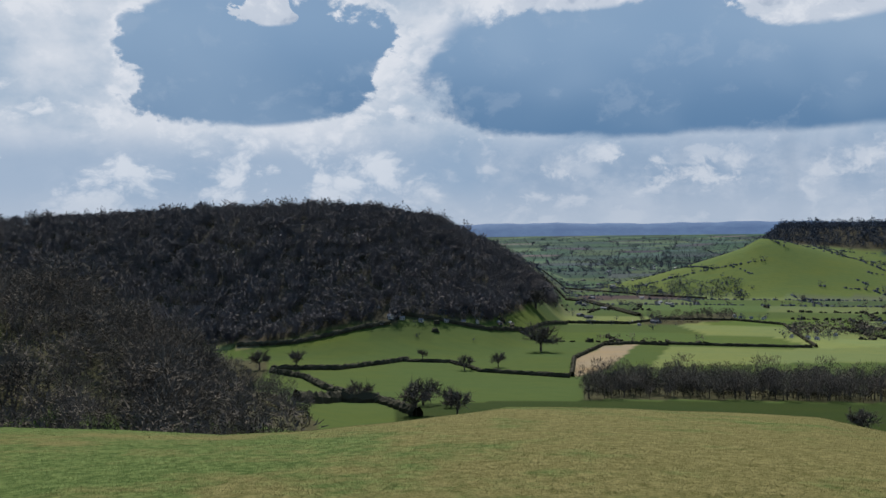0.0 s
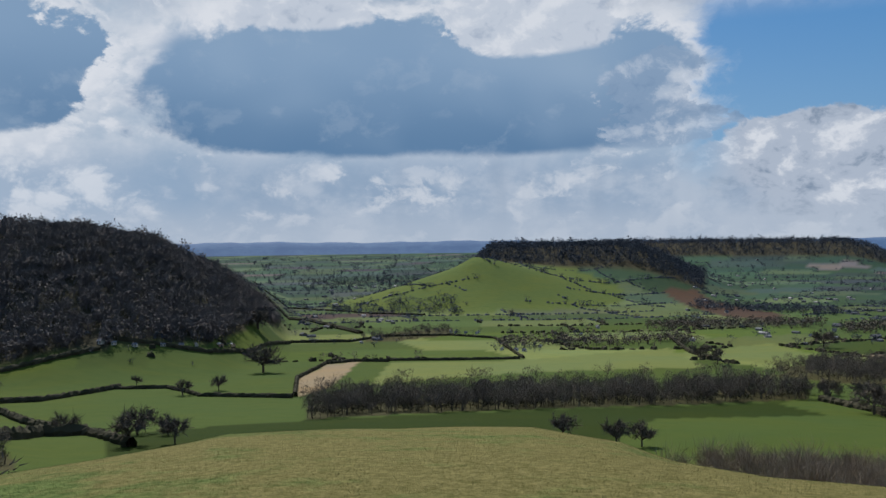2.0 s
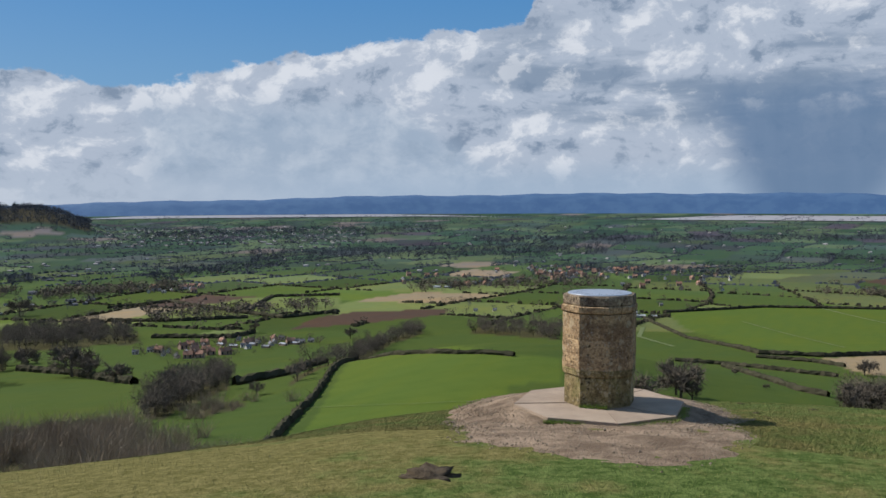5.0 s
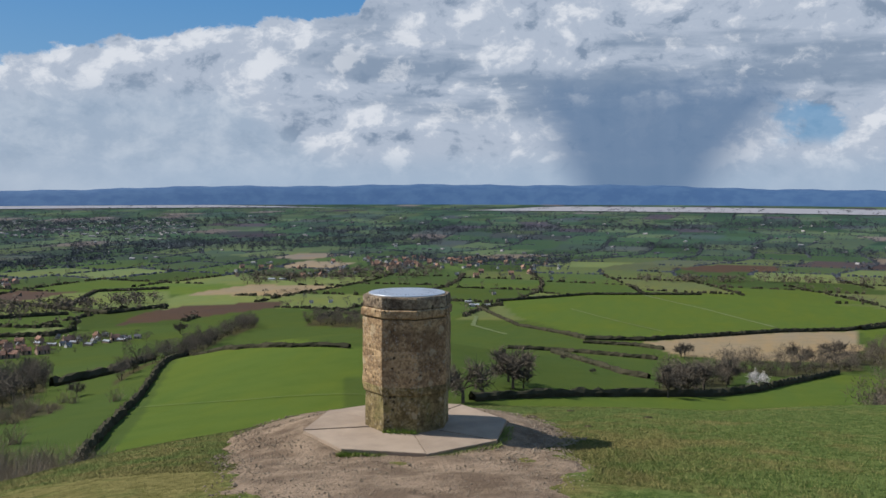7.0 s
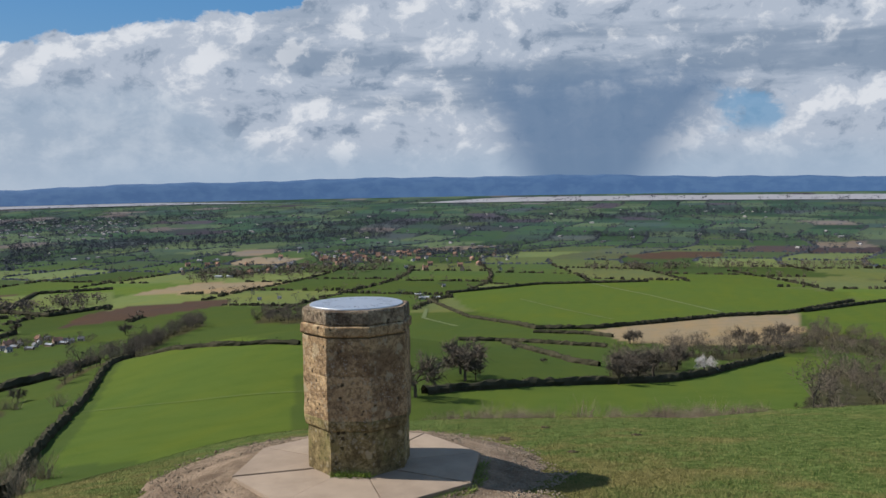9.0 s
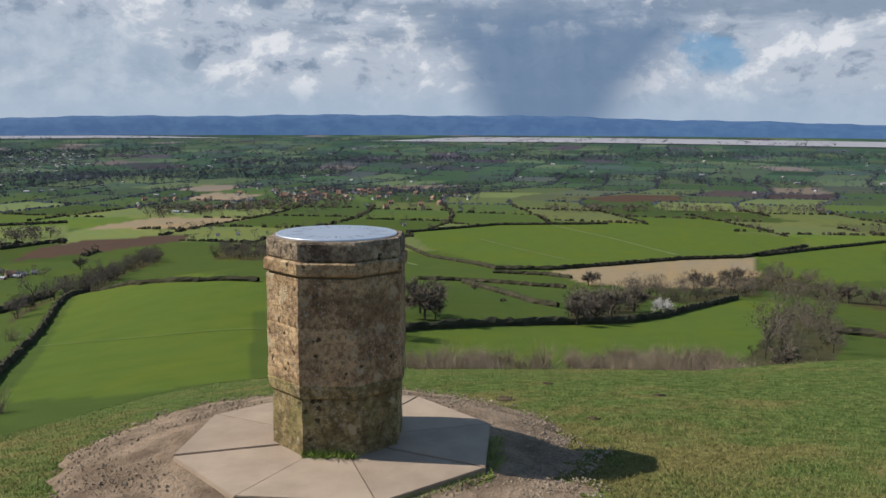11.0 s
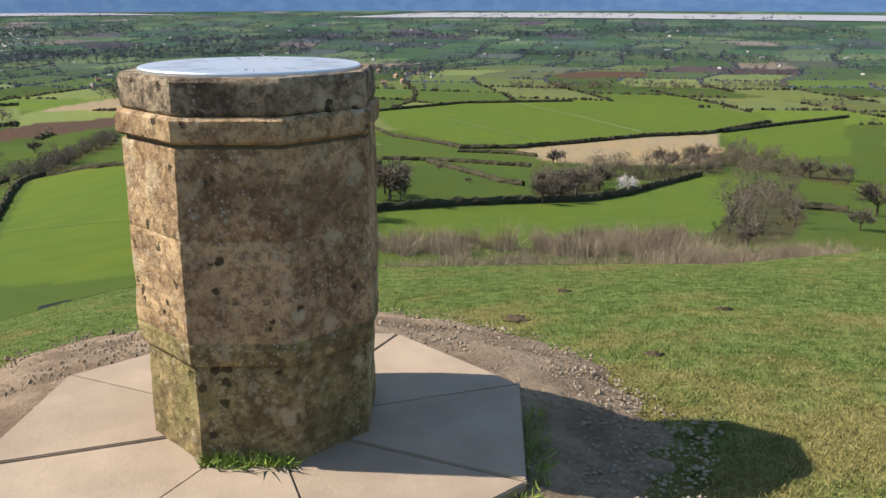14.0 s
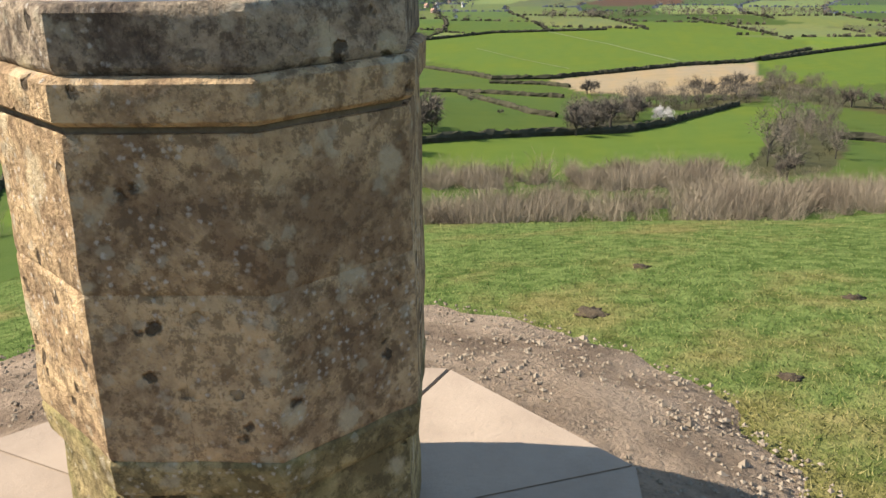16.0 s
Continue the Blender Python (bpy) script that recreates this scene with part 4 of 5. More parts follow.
def bare_tree(spread=0.5, limbs=7, twigs=5):
    """Limbs and twigs of a leafless tree one metre tall."""
    segs, tips = [], []

    def grow(p, d, length, r, depth):
        bend = d + rng.normal(scale=0.16, size=3)
        bend /= np.linalg.norm(bend)
        q = p + bend * length
        segs.append((p, q, r, r * 0.62))
        if depth == 0:
            tips.append((q, bend, length))
            return
        for n in range(3 if depth > 1 else 4):
            t = 0.45 + 0.55 * rng.random()
            out = bend + rng.normal(scale=0.58, size=3) + (0, 0, 0.22)
            out /= np.linalg.norm(out)
            grow(p + bend * length * t, out, length * rng.uniform(0.58, 0.8), r * 0.5, depth - 1)

    top = np.array([0.0, 0, 0.24])
    segs.append((np.zeros(3), top, 0.028, 0.021))
    for n in range(limbs):
        a = 2 * math.pi * (n + rng.random()) / limbs
        d = np.array([math.cos(a) * spread * 1.25, math.sin(a) * spread * 1.25, rng.uniform(0.3, 1.3)])
        grow(top * rng.uniform(0.6, 1.1), d / np.linalg.norm(d), rng.uniform(0.2, 0.28), 0.0095, 2)
    limb = tubes(segs, 4)
    p = np.array([q for q, _, _ in tips for _ in range(twigs)])
    d = np.array([b * 0.6 + rng.normal(scale=0.55, size=3) for _, b, _ in tips for _ in range(twigs)])
    ln = np.array([l for _, _, l in tips for _ in range(twigs)])[:, None] * rng.uniform(0.5, 1.1, (len(p), 1))
    back = np.array([-b * l for _, b, l in tips for _ in range(twigs)]) * 1.7 * rng.random((len(p), 1))
    crown = blades(p + back, d * ln, 0.012)
    s = 1 / max(limb[0][:, 2].max(), (p + d * ln)[:, 2].max())
    return (limb[0] * s, limb[1]), (crown[0] * s, crown[1])


SHAPES = [bare_tree(0.5 + 0.09 * k, 8 + k % 3, 16) for k in range(6)]
tree_models = []
for limb, crown in SHAPES:
    tree_models.append((mesh_of("trunk", *limb, M_BARK), mesh_of("crown", *crown, M_TWIG), mesh_of("crown", *crown, M_BLOSSOM)))


def single_tree(x, y, h, kind):
    trunk, crown, bloom = tree_models[int(pick(x, y, 4) * len(tree_models))]
    t = thing("tree", "white blossoming tree beside a hedge" if kind else "bare leafless tree with fine brown twigs in a field", "tree", "field trees")
    part("trunk", trunk, t)
    part("crown", bloom if kind else crown, t)
    fat = 0.9 + 0.25 * pick(x, y, 5)
    t.matrix_world = Matrix.Translation((x, y, float(height(x, y)) - 0.1)) @ Matrix.Rotation(6.28 * pick(x, y, 6), 4, "Z") @ Matrix.Diagonal((h * fat, h * fat, h, 1))


for tx, ty, th, tk in TREES:
    single_tree(tx, ty, th * 1.22, tk)


def scatter(outline, count):
    """Points inside an outline."""
    xs, ys = np.array(outline).T
    px, py = rng.uniform(xs.min(), xs.max(), 60 * count), rng.uniform(ys.min(), ys.max(), 60 * count)
    k = np.flatnonzero(inside(px, py, outline))[:count]
    return px[k], py[k]


def grove(name, x, y, h, shapes, material, label, category, wide=1.0):
    """Many trees in one mesh, each with turned, scaled limbs and twigs."""
    vs, fs, n = [], [], 0
    z = height(x, y)
    for k in range(len(x)):
        v, f = shapes[int(rng.integers(len(shapes)))]
        a, s = rng.uniform(0, 6.28), h * rng.uniform(0.55, 1.15) * (1.0 + 0.45 * (rng.random() > 0.9))
        c, d = math.cos(a) * s * wide, math.sin(a) * s * wide
        vs.append(np.stack([v[:, 0] * c - v[:, 1] * d + x[k], v[:, 0] * d + v[:, 1] * c + y[k], v[:, 2] * s + z[k] - 0.1], -1))
        fs.append(f + n)
        n += len(v)
    if vs:
        tagged(new(name, mesh_of(name, np.concatenate(vs), np.concatenate(fs), material, flat=shapes is not FAR and shapes is not TINY)), label, category, kind="stuff")


def light_tree(limbs, twigs, width, clumps=9):
    """A leafless tree one unit tall: forked limbs that carry uneven clumps of fine twigs."""
    a = rng.uniform(0, 6.28, clumps) + np.arange(clumps) * 2.4
    q = rng.uniform(-0.75, 0.8, clumps)
    c = np.stack([0.25 * np.sqrt(1 - q * q) * np.cos(a), 0.25 * np.sqrt(1 - q * q) * np.sin(a), 0.54 + 0.30 * q], -1)
    k = rng.integers(0, clumps, twigs)
    off = rng.normal(size=(twigs, 3))
    off *= (0.155 * rng.random(twigs) ** 0.35 / np.linalg.norm(off, axis=1))[:, None]
    d = off * 0.45 + (0, 0, 0.02) + rng.normal(scale=0.022, size=off.shape)
    v1, f1 = blades(c[k] + off * 0.8, d, width)
    fork = np.array([0, 0, 0.30])
    v2, f2 = blades(np.zeros((2, 3)), np.array([(0.01, 0, 0.5), (-0.01, 0.01, 0.45)]), 0.035)
    v3, f3 = blades(np.tile(fork, (clumps, 1)) * rng.uniform(0.6, 1.1, (clumps, 1)), (c - fork) * 1.15, 0.018)
    stem = c[rng.integers(0, clumps, limbs)]
    v4, f4 = blades(stem - (0, 0, 0.04), rng.normal(scale=0.08, size=(limbs, 3)) + (0, 0, 0.1), 0.012)
    out_v, out_f, n = [], [], 0
    for v, f in ((v1, f1), (v2, f2), (v3, f3), (v4, f4)):
        out_v.append(v), out_f.append(f + n)
        n += len(v)
    return np.concatenate(out_v), np.concatenate(out_f)


def bush(stems):
    """A leafless shrub: many thin stems that fan out."""
    base = rng.normal(scale=0.16, size=(stems, 3)) * (1, 1, 0)
    up = np.stack([rng.normal(scale=0.34, size=stems), rng.normal(scale=0.34, size=stems), rng.uniform(0.35, 1.0, stems)], -1)
    v, f = blades(base, up, 0.015)
    mid = base + up * rng.uniform(0.3, 0.8, (stems, 1))
    v2, f2 = blades(mid, up * 0.3 + rng.normal(scale=0.16, size=up.shape), 0.010)
    return np.concatenate([v, v2]), np.concatenate([f, f2 + len(v)])


def far_tree(count, width):
    """A distant leafless tree: uneven clusters of fine twigs on forked limbs."""
    c = rng.normal(scale=(0.15, 0.15, 0.11), size=(5, 3)) + (0, 0, 0.56)
    k = rng.integers(0, 5, count)
    off = rng.normal(scale=(0.10, 0.10, 0.10), size=(count, 3))
    v1, f1 = blades(c[k] + off, off * 0.35 + (0, 0, 0.02) + rng.normal(scale=0.035, size=(count, 3)), width)
    v2, f2 = blades(np.zeros((5, 3)), c, 0.035)
    return np.concatenate([v1, v2]), np.concatenate([f1, f2 + len(v1)])


LIGHT = [light_tree(14, 430, 0.013, 8 + k % 4) for k in range(8)]
FAR = [far_tree(150, 0.060) for _ in range(12)]
TINY = [far_tree(34, 0.17) for _ in range(12)]
MID = [light_tree(6, 230, 0.028, 7 + k % 4) for k in range(6)]
BUSH = [bush(95) for _ in range(6)]
for outline, count, h, kind in WOODS:
    x, y = scatter(outline, count)
    if kind == "scrub":
        x, y = x + rng.normal(scale=h, size=len(x)), y + rng.normal(scale=h, size=len(x))
        grove("scrub", x, y, h, BUSH, M_SCRUB, "pale leafless scrub on the slope", "scrub", 0.9)
    else:
        grove("woodland", x, y, h, LIGHT, M_TWIG, "belt of bare winter trees between fields", "woodland")
        # low growth added to close the belt, its dark colour standing for shade
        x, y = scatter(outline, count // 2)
        grove("undergrowth", x, y, h * 0.45, MID, M_HEDGE, "low growth added beneath bare winter trees, dark for shade", "undergrowth", 1.5)


def crest_scrub(count, b0, b1, h):
    b, r = np.radians(rng.uniform(b0, b1, count)), rng.uniform(46, 84, count)
    grove("scrub", OX + r * np.sin(b), OY + r * np.cos(b), h, BUSH, M_SCRUB, "pale leafless scrub below the crest", "scrub", 1.0)


for clump in ((150, 75.5, 82.5, 2.7), (330, 83.5, 97, 3.2), (90, 97, 106, 2.2), (60, 58, 66, 2.0), (60, 106, 114, 2.6)):
    crest_scrub(*clump)


def ridge_wood(count, b0, b1, r0, r1, h, label, shapes, material):
    b, r = np.radians(rng.uniform(b0, b1, count)), np.sqrt(rng.uniform(r0 * r0, r1 * r1, count))
    x, y = OX + r * np.sin(b), OY + r * np.cos(b)
    k = on_ridge(x, y)
    grove("woodland", x[k], y[k], h, shapes, material, label, "woodland", 1.15)


ridge_wood(10000, -36, 7, 640, 1130, 12, "dense leafless woodland on the steep ridge", FAR, M_WOOD)


def spur_wood(count):
    """Trees on the near spur that runs to the ridge."""
    b, r = rng.uniform(-36, -9, count), np.sqrt(rng.uniform(85 ** 2, 520 ** 2, count))
    k = b < np.interp(r, [85, 200, 300, 520], [-11, -15, -20, -25])
    b, r = np.radians(b[k]), r[k]
    near = r < 240
    x, y = OX + r * np.sin(b), OY + r * np.cos(b)
    grove("woodland", x[near], y[near], 9.5, LIGHT, M_TWIG, "leafless brown woodland on the near slope", "woodland", 1.15)
    grove("woodland", x[~near], y[~near], 10, MID, M_TWIG, "leafless brown woodland on the near slope", "woodland", 1.2)


spur_wood(2600)
ridge_wood(2600, 16.8, 31, 1930, 2300, 14, "dark wood along the hill's crest", TINY, M_HAZEWOOD)
ridge_wood(3000, 21.5, 41.5, 3000, 3500, 16, "dark wood along the far ridge", TINY, M_HAZEWOOD)


def hedge_thing(line, h, w):
    """A dense hedge along a line: a lumpy core with twigs standing out of it."""
    pts = [np.array(line[0], float)]
    for a, b in zip(line, line[1:]):
        n = max(1, int(math.dist(a, b) / 2.2))
        pts += [np.array(a) + (np.array(b) - a) * (k + 1) / n for k in range(n)]
    pts = np.array(pts) + rng.normal(scale=0.25, size=(len(pts), 2))
    way = np.gradient(pts, axis=0)
    way /= np.linalg.norm(way, axis=1)[:, None] + 1e-9
    side = np.stack([-way[:, 1], way[:, 0]], -1)
    z = height(pts[:, 0], pts[:, 1])
    rings = []
    for o, u in ((-0.5, -0.15), (-0.55, 0.5), (-0.25, 0.95), (0.25, 0.95), (0.55, 0.5), (0.5, -0.15)):
        q = pts + side * (o * w * rng.uniform(0.7, 1.25, (len(pts), 1)))
        rings.append(np.concatenate([q, (z + u * h * rng.uniform(0.75, 1.2, len(pts)))[:, None]], 1))
    v = np.stack(rings, 1).reshape(-1, 3)
    f = [(6 * i + k, 6 * i + 6 + k, 6 * i + 7 + k, 6 * i + 1 + k) for i in range(len(pts) - 1) for k in range(5)]
    t = thing("hedge", "dark clipped hedge of leafless thorn between fields", "hedge", "field hedges")
    part("core", mesh_of("core", v, f, M_HEDGE), t)
    k = rng.integers(0, len(pts), 16 * len(pts))
    p = np.concatenate([pts[k] + rng.normal(scale=w * 0.35, size=(len(k), 2)), (z[k] + h * rng.uniform(0.3, 0.9, len(k)))[:, None]], 1)
    tagged(part("brushwood", mesh_of("brushwood", *blades(p, rng.normal(scale=0.45, size=p.shape) + (0, 0, 0.5), 0.09), M_HEDGE), t), kind="stuff")


for line, h, w in HEDGES:
    hedge_thing(line, h, w)


# hedges and hedge trees between the far fields
def far_hedges():
    xs, ys = [], []
    for j in range(-6, 48):
        u = np.arange(-1000, 5200, 5.0)
        xs.append(u), ys.append(np.full(len(u), j * FD))
        shift = j * 0.37 + 0.3 * math.sin(j * 2.3)
        for i in range(-10, 60):
            v = np.arange(0, FD, 5.0)
            xs.append(np.full(len(v), (i - shift) * FW)), ys.append(j * FD + v)
    u, v = np.concatenate(xs), np.concatenate(ys)
    x, y = u.copy(), v.copy()
    for _ in range(12):
        wx, wy = warp(x, y)
        x, y = x + (u - wx) * 0.8, y + (v - wy) * 0.8
    r, b = polar(x, y)
    keep = (r > 690) & (r < 4200) & (b > -8) & (b < 112) & ~on_ridge(x, y) & (rng.random(len(x)) < 0.8)
    keep &= pick(np.floor(u / 150), np.floor(v / 105 + 0.5), 9) > 0.26
    keep &= (r < 2200) | (rng.random(len(x)) < 0.6)
    for outline, _ in FIELDS:
        keep &= ~inside(x, y, outline)
    x, y, r = x[keep], y[keep], r[keep]
    x, y = x + rng.normal(scale=1.2, size=len(x)), y + rng.normal(scale=1.2, size=len(x))
    z = height(x, y)
    box = np.array([(-1, -1, -0.2), (1, -1, -0.2), (1, 1, -0.2), (-1, 1, -0.2), (-0.6, -0.7, 1), (0.7, -0.6, 1), (0.6, 0.6, 1), (-0.6, 0.7, 1)], float)
    quads = np.array([(0, 1, 5, 4), (1, 2, 6, 5), (2, 3, 7, 6), (3, 0, 4, 7), (4, 5, 6, 7)])
    size = np.stack([rng.uniform(1.6, 3.4, len(x)), rng.uniform(1.6, 3.4, len(x)), rng.uniform(1.2, 3.0, len(x))], -1) * (1.0 - r / 9000)[:, None]
    v = box[None] * size[:, None] * rng.uniform(0.7, 1.3, (len(x), 8, 1)) + np.stack([x, y, z], -1)[:, None]
    for mask, material, label in ((r < 1250, M_HEDGE, "network of dark hedgerows in the valley"), (r >= 1250, M_HAZEWOOD, "network of far hedgerows across the plain, tinted with haze")):
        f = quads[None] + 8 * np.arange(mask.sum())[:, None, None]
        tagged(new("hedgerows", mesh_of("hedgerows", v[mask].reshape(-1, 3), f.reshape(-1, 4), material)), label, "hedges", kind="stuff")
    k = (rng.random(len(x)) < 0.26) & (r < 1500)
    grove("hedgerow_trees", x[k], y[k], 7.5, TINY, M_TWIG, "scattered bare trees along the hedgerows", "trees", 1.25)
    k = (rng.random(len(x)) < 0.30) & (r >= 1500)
    grove("hedgerow_trees", x[k], y[k], 9, TINY, M_HAZEWOOD, "scattered bare trees along the far hedgerows", "trees", 1.6)


far_hedges()


def far_wood(b0, r0, b1, r1, deep, count, h=10):
    """A belt of woodland on the plain between two bearings and distances; some stand for cloud shadow."""
    t = rng.random(count)
    b, r = np.radians(b0 + (b1 - b0) * t + rng.normal(scale=0.15, size=count)), r0 + (r1 - r0) * t + rng.uniform(-deep, deep, count)
    grove("woodland", OX + r * np.sin(b), OY + r * np.cos(b), h, TINY, M_TWIG if r0 < 1400 else M_HAZEWOOD, "dark belt of bare woodland on the plain", "woodland", 1.4)


# the first two are wood that also stands in for dark cloud shadow
for belt in ((64, 2450, 88, 2700, 130, 800), (50, 1950, 72, 2150, 150, 900), (44, 1500, 52, 1700, 90, 250), (70, 1550, 80, 1480, 60, 160), (84, 1150, 100, 1250, 25, 120),
             (84, 2000, 100, 1900, 60, 260), (38, 1180, 46, 1250, 60, 260), (27, 1150, 37, 1250, 60, 260), (30, 1600, 38, 1500, 70, 260), (44, 2900, 62, 3100, 160, 700), (8, 1500, 16, 1450, 60, 160),
             (18, 900, 30, 950, 50, 170), (44, 820, 55, 900, 45, 150), (60, 1150, 72, 1250, 70, 220), (86, 2900, 104, 3000, 160, 500), (6, 2300, 15, 2500, 200, 400)):
    far_wood(*belt)


# ---- buildings ----
M_ROOF_G = varied("slate_roof", (0.12, 0.12, 0.13), (0.2, 0.2, 0.21), 0.3)
M_ROOF_R = varied("tiled_roof", (0.2, 0.11, 0.075), (0.3, 0.17, 0.12), 0.3)
M_WHITE = varied("white_render", (0.36, 0.33, 0.28), (0.62, 0.58, 0.52), 0.05)
M_BRICK = varied("brick_wall", (0.3, 0.2, 0.15), (0.4, 0.29, 0.22), 0.4)
M_STEEL = varied("pale_sheet_roof", (0.13, 0.135, 0.15), (0.33, 0.34, 0.36), 0.03, 0.7)
M_PANE = varied("dark_window", (0.02, 0.025, 0.03), (0.05, 0.055, 0.06), 1.0, 0.1)


def gable(w, d, h, rise):
    bm = bmesh.new()
    pts = [(-w / 2, 0), (w / 2, 0), (w / 2, h), (0, h + rise), (-w / 2, h)]
    a = [bm.verts.new((x, -d / 2, z)) for x, z in pts]
    b = [bm.verts.new((x, d / 2, z)) for x, z in pts]
    bm.faces.new(a), bm.faces.new(b[::-1])
    for k in range(5):
        bm.faces.new((a[k], b[k], b[(k + 1) % 5], a[(k + 1) % 5]))
    return bm


def roof_mesh(w, d, h, rise):
    bm = bmesh.new()
    for s in (-1, 1):
        lo = Vector((s * (w / 2 + 0.35), 0, h - 0.35 * rise / (w / 2) + 0.04))
        hi = Vector((0, 0, h + rise + 0.04))
        ring = [bm.verts.new((p.x, y, p.z + t)) for t in (0, 0.2) for p, y in ((lo, -d / 2 - 0.3), (hi, -d / 2 - 0.3), (hi, d / 2 + 0.3), (lo, d / 2 + 0.3))]
        for q in ((0, 1, 2, 3), (4, 5, 6, 7), (0, 1, 5, 4), (2, 3, 7, 6), (0, 3, 7, 4)):
            bm.faces.new([ring[k] for k in q])
    bmesh.ops.recalc_face_normals(bm, faces=bm.faces)
    return bm


def box_mesh(x0, x1, y0, y1, z0, z1):
    bm = bmesh.new()
    bmesh.ops.create_cube(bm, size=1)
    for v in bm.verts:
        v.co = ((x0 + x1) / 2 + v.co.x * (x1 - x0), (y0 + y1) / 2 + v.co.y * (y1 - y0), (z0 + z1) / 2 + v.co.z * (z1 - z0))
    return bm


def house_model(name, label, w, d, h, rise, wall, roof, windows):
    t = thing(name, label, "house" if "house" in name or name == "cottage" else "farm building", "village buildings")
    part("wall", from_bm("wall", gable(w, d, h, rise), wall), t)
    part("roof", from_bm("roof", roof_mesh(w, d, h, rise), roof), t)
    if windows:
        part("chimney", from_bm("chimney", box_mesh(-0.5, 0.5, d / 2 - 1.3, d / 2 - 0.4, h + rise - 0.8, h + rise + 1.2), M_BRICK), t)
        pane = from_bm("window", box_mesh(-0.05, 0.05, -0.6, 0.6, 0, 1.2), M_PANE)
        for s in (-1, 1):
            for y in (-d * 0.28, d * 0.28):
                for z in (0.9, h - 1.6):
                    part("window", pane, t).location = (s * (w / 2 + 0.02), y, z)
    else:
        part("door", from_bm("door", box_mesh(-1.1, 1.1, -d / 2 - 0.05, -d / 2 + 0.05, 0, h * 0.8), M_PANE), t)
    return t


MODELS = {"hut": house_model("hut", "small stone hut with a dark slate roof", 2.3, 3.1, 1.75, 0.85, M_BRICK, varied("dark_slate", (0.02, 0.02, 0.022), (0.05, 0.05, 0.055), 1.5), False),
          "cottage": house_model("cottage", "pale rendered cottage with a grey slate roof", 4.6, 6.8, 3.4, 2.1, M_WHITE, M_ROOF_G, True),
          "brick_house": house_model("brick_house", "brick house with a reddish tiled roof", 4.8, 6.6, 3.6, 2.2, M_BRICK, M_ROOF_R, True),
          "barn": house_model("barn", "long farm barn with a grey sheet roof", 5, 9.5, 2.6, 1.3, M_BRICK, M_STEEL, False),
          "shed": house_model("shed", "large pale farm shed with a pale roof", 6.5, 12, 2.8, 1.2, M_WHITE, M_STEEL, False)}
used = set()
pick_house = random.Random(8)
for _ in range(26):      # more roofs of the near hamlet
    HOUSES.append((pick_house.uniform(352, 470), pick_house.uniform(338, 398), pick_house.choice(["cottage", "brick_house", "brick_house"]), pick_house.uniform(0, 3)))
for hx, hy, kind, turn in HOUSES:
    small = 0.72 if math.hypot(hx, hy) < 1060 and kind != "hut" else 1.0
    m = pose(hx, hy, float(height(hx, hy)) - 0.2, 0, 0, math.degrees(turn)) @ Matrix.Diagonal((small, small, small, 1))
    if kind in used:
        copy_thing(MODELS[kind], m)
    else:
        MODELS[kind].matrix_basis = m
        used.add(kind)


def village_trees():
    """Garden trees among the houses."""
    at = np.array([(x, y) for x, y, kind, _ in HOUSES if kind != "hut"])
    r, _ = polar(at[:, 0], at[:, 1])
    for mask, n, spread, h, shapes, material in ((r < 700, 2, 9, 5.5, LIGHT, M_TWIG), (r >= 700, 2, 15, 7, TINY, M_HAZEWOOD)):
        p = np.repeat(at[mask], n, 0) + rng.normal(scale=spread, size=(n * mask.sum(), 2))
        grove("garden_trees", p[:, 0], p[:, 1], h, shapes, material, "bare garden trees among the village houses", "trees", 1.25)


village_trees()


def far_roofs(name, label, count, b0, b1, r0, r1):
    """Roofs too far off to be counted: small gabled blocks."""
    b, r = np.radians(rng.uniform(b0, b1, count)), rng.uniform(r0, r1, count)
    x, y = OX + r * np.sin(b), OY + r * np.cos(b)
    w, d, h = rng.uniform(2, 3.5, count), rng.uniform(2.5, 6, count), rng.uniform(2.5, 4, count)
    turn = rng.uniform(0, 3.14, count)
    form = np.array([(-1, -1, -0.1), (1, -1, -0.1), (1, 1, -0.1), (-1, 1, -0.1), (-1, -1, 0.6), (1, -1, 0.6), (1, 1, 0.6), (-1, 1, 0.6), (-1, 0, 1), (1, 0, 1)], float)
    v = form[None] * np.stack([d, w, h], -1)[:, None]
    c, q = np.cos(turn)[:, None], np.sin(turn)[:, None]
    v = np.stack([v[..., 0] * c - v[..., 1] * q + x[:, None], v[..., 0] * q + v[..., 1] * c + y[:, None], v[..., 2] + height(x, y)[:, None]], -1)
    quads = np.array([(0, 1, 5, 4), (2, 3, 7, 6), (4, 5, 9, 8), (6, 7, 8, 9), (0, 4, 7, 3), (1, 2, 6, 5)])
    f = quads[None] + 10 * np.arange(count)[:, None, None]
    tagged(new(name, mesh_of(name, v.reshape(-1, 3), f.reshape(-1, 4), leafy("far_roofs", (0.11, 0.11, 0.12), (0.33, 0.31, 0.30), 1.1))), label, "buildings", kind="stuff")
    px, py = np.tile(x, 2) + rng.normal(scale=45, size=2 * count), np.tile(y, 2) + rng.normal(scale=45, size=2 * count)
    grove("town_trees", px, py, 9, TINY, M_HAZEWOOD, "bare trees among the far roofs", "trees", 1.5)


far_roofs("far_town", "pale roofs of a small town far across the plain", 420, 41, 57, 2350, 3300)
far_roofs("far_farms", "pale roofs of scattered farms on the plain", 220, 30, 108, 1500, 3400)
far_roofs("valley_farms", "pale roofs of farms in the valley", 34, 6, 13, 950, 2400)
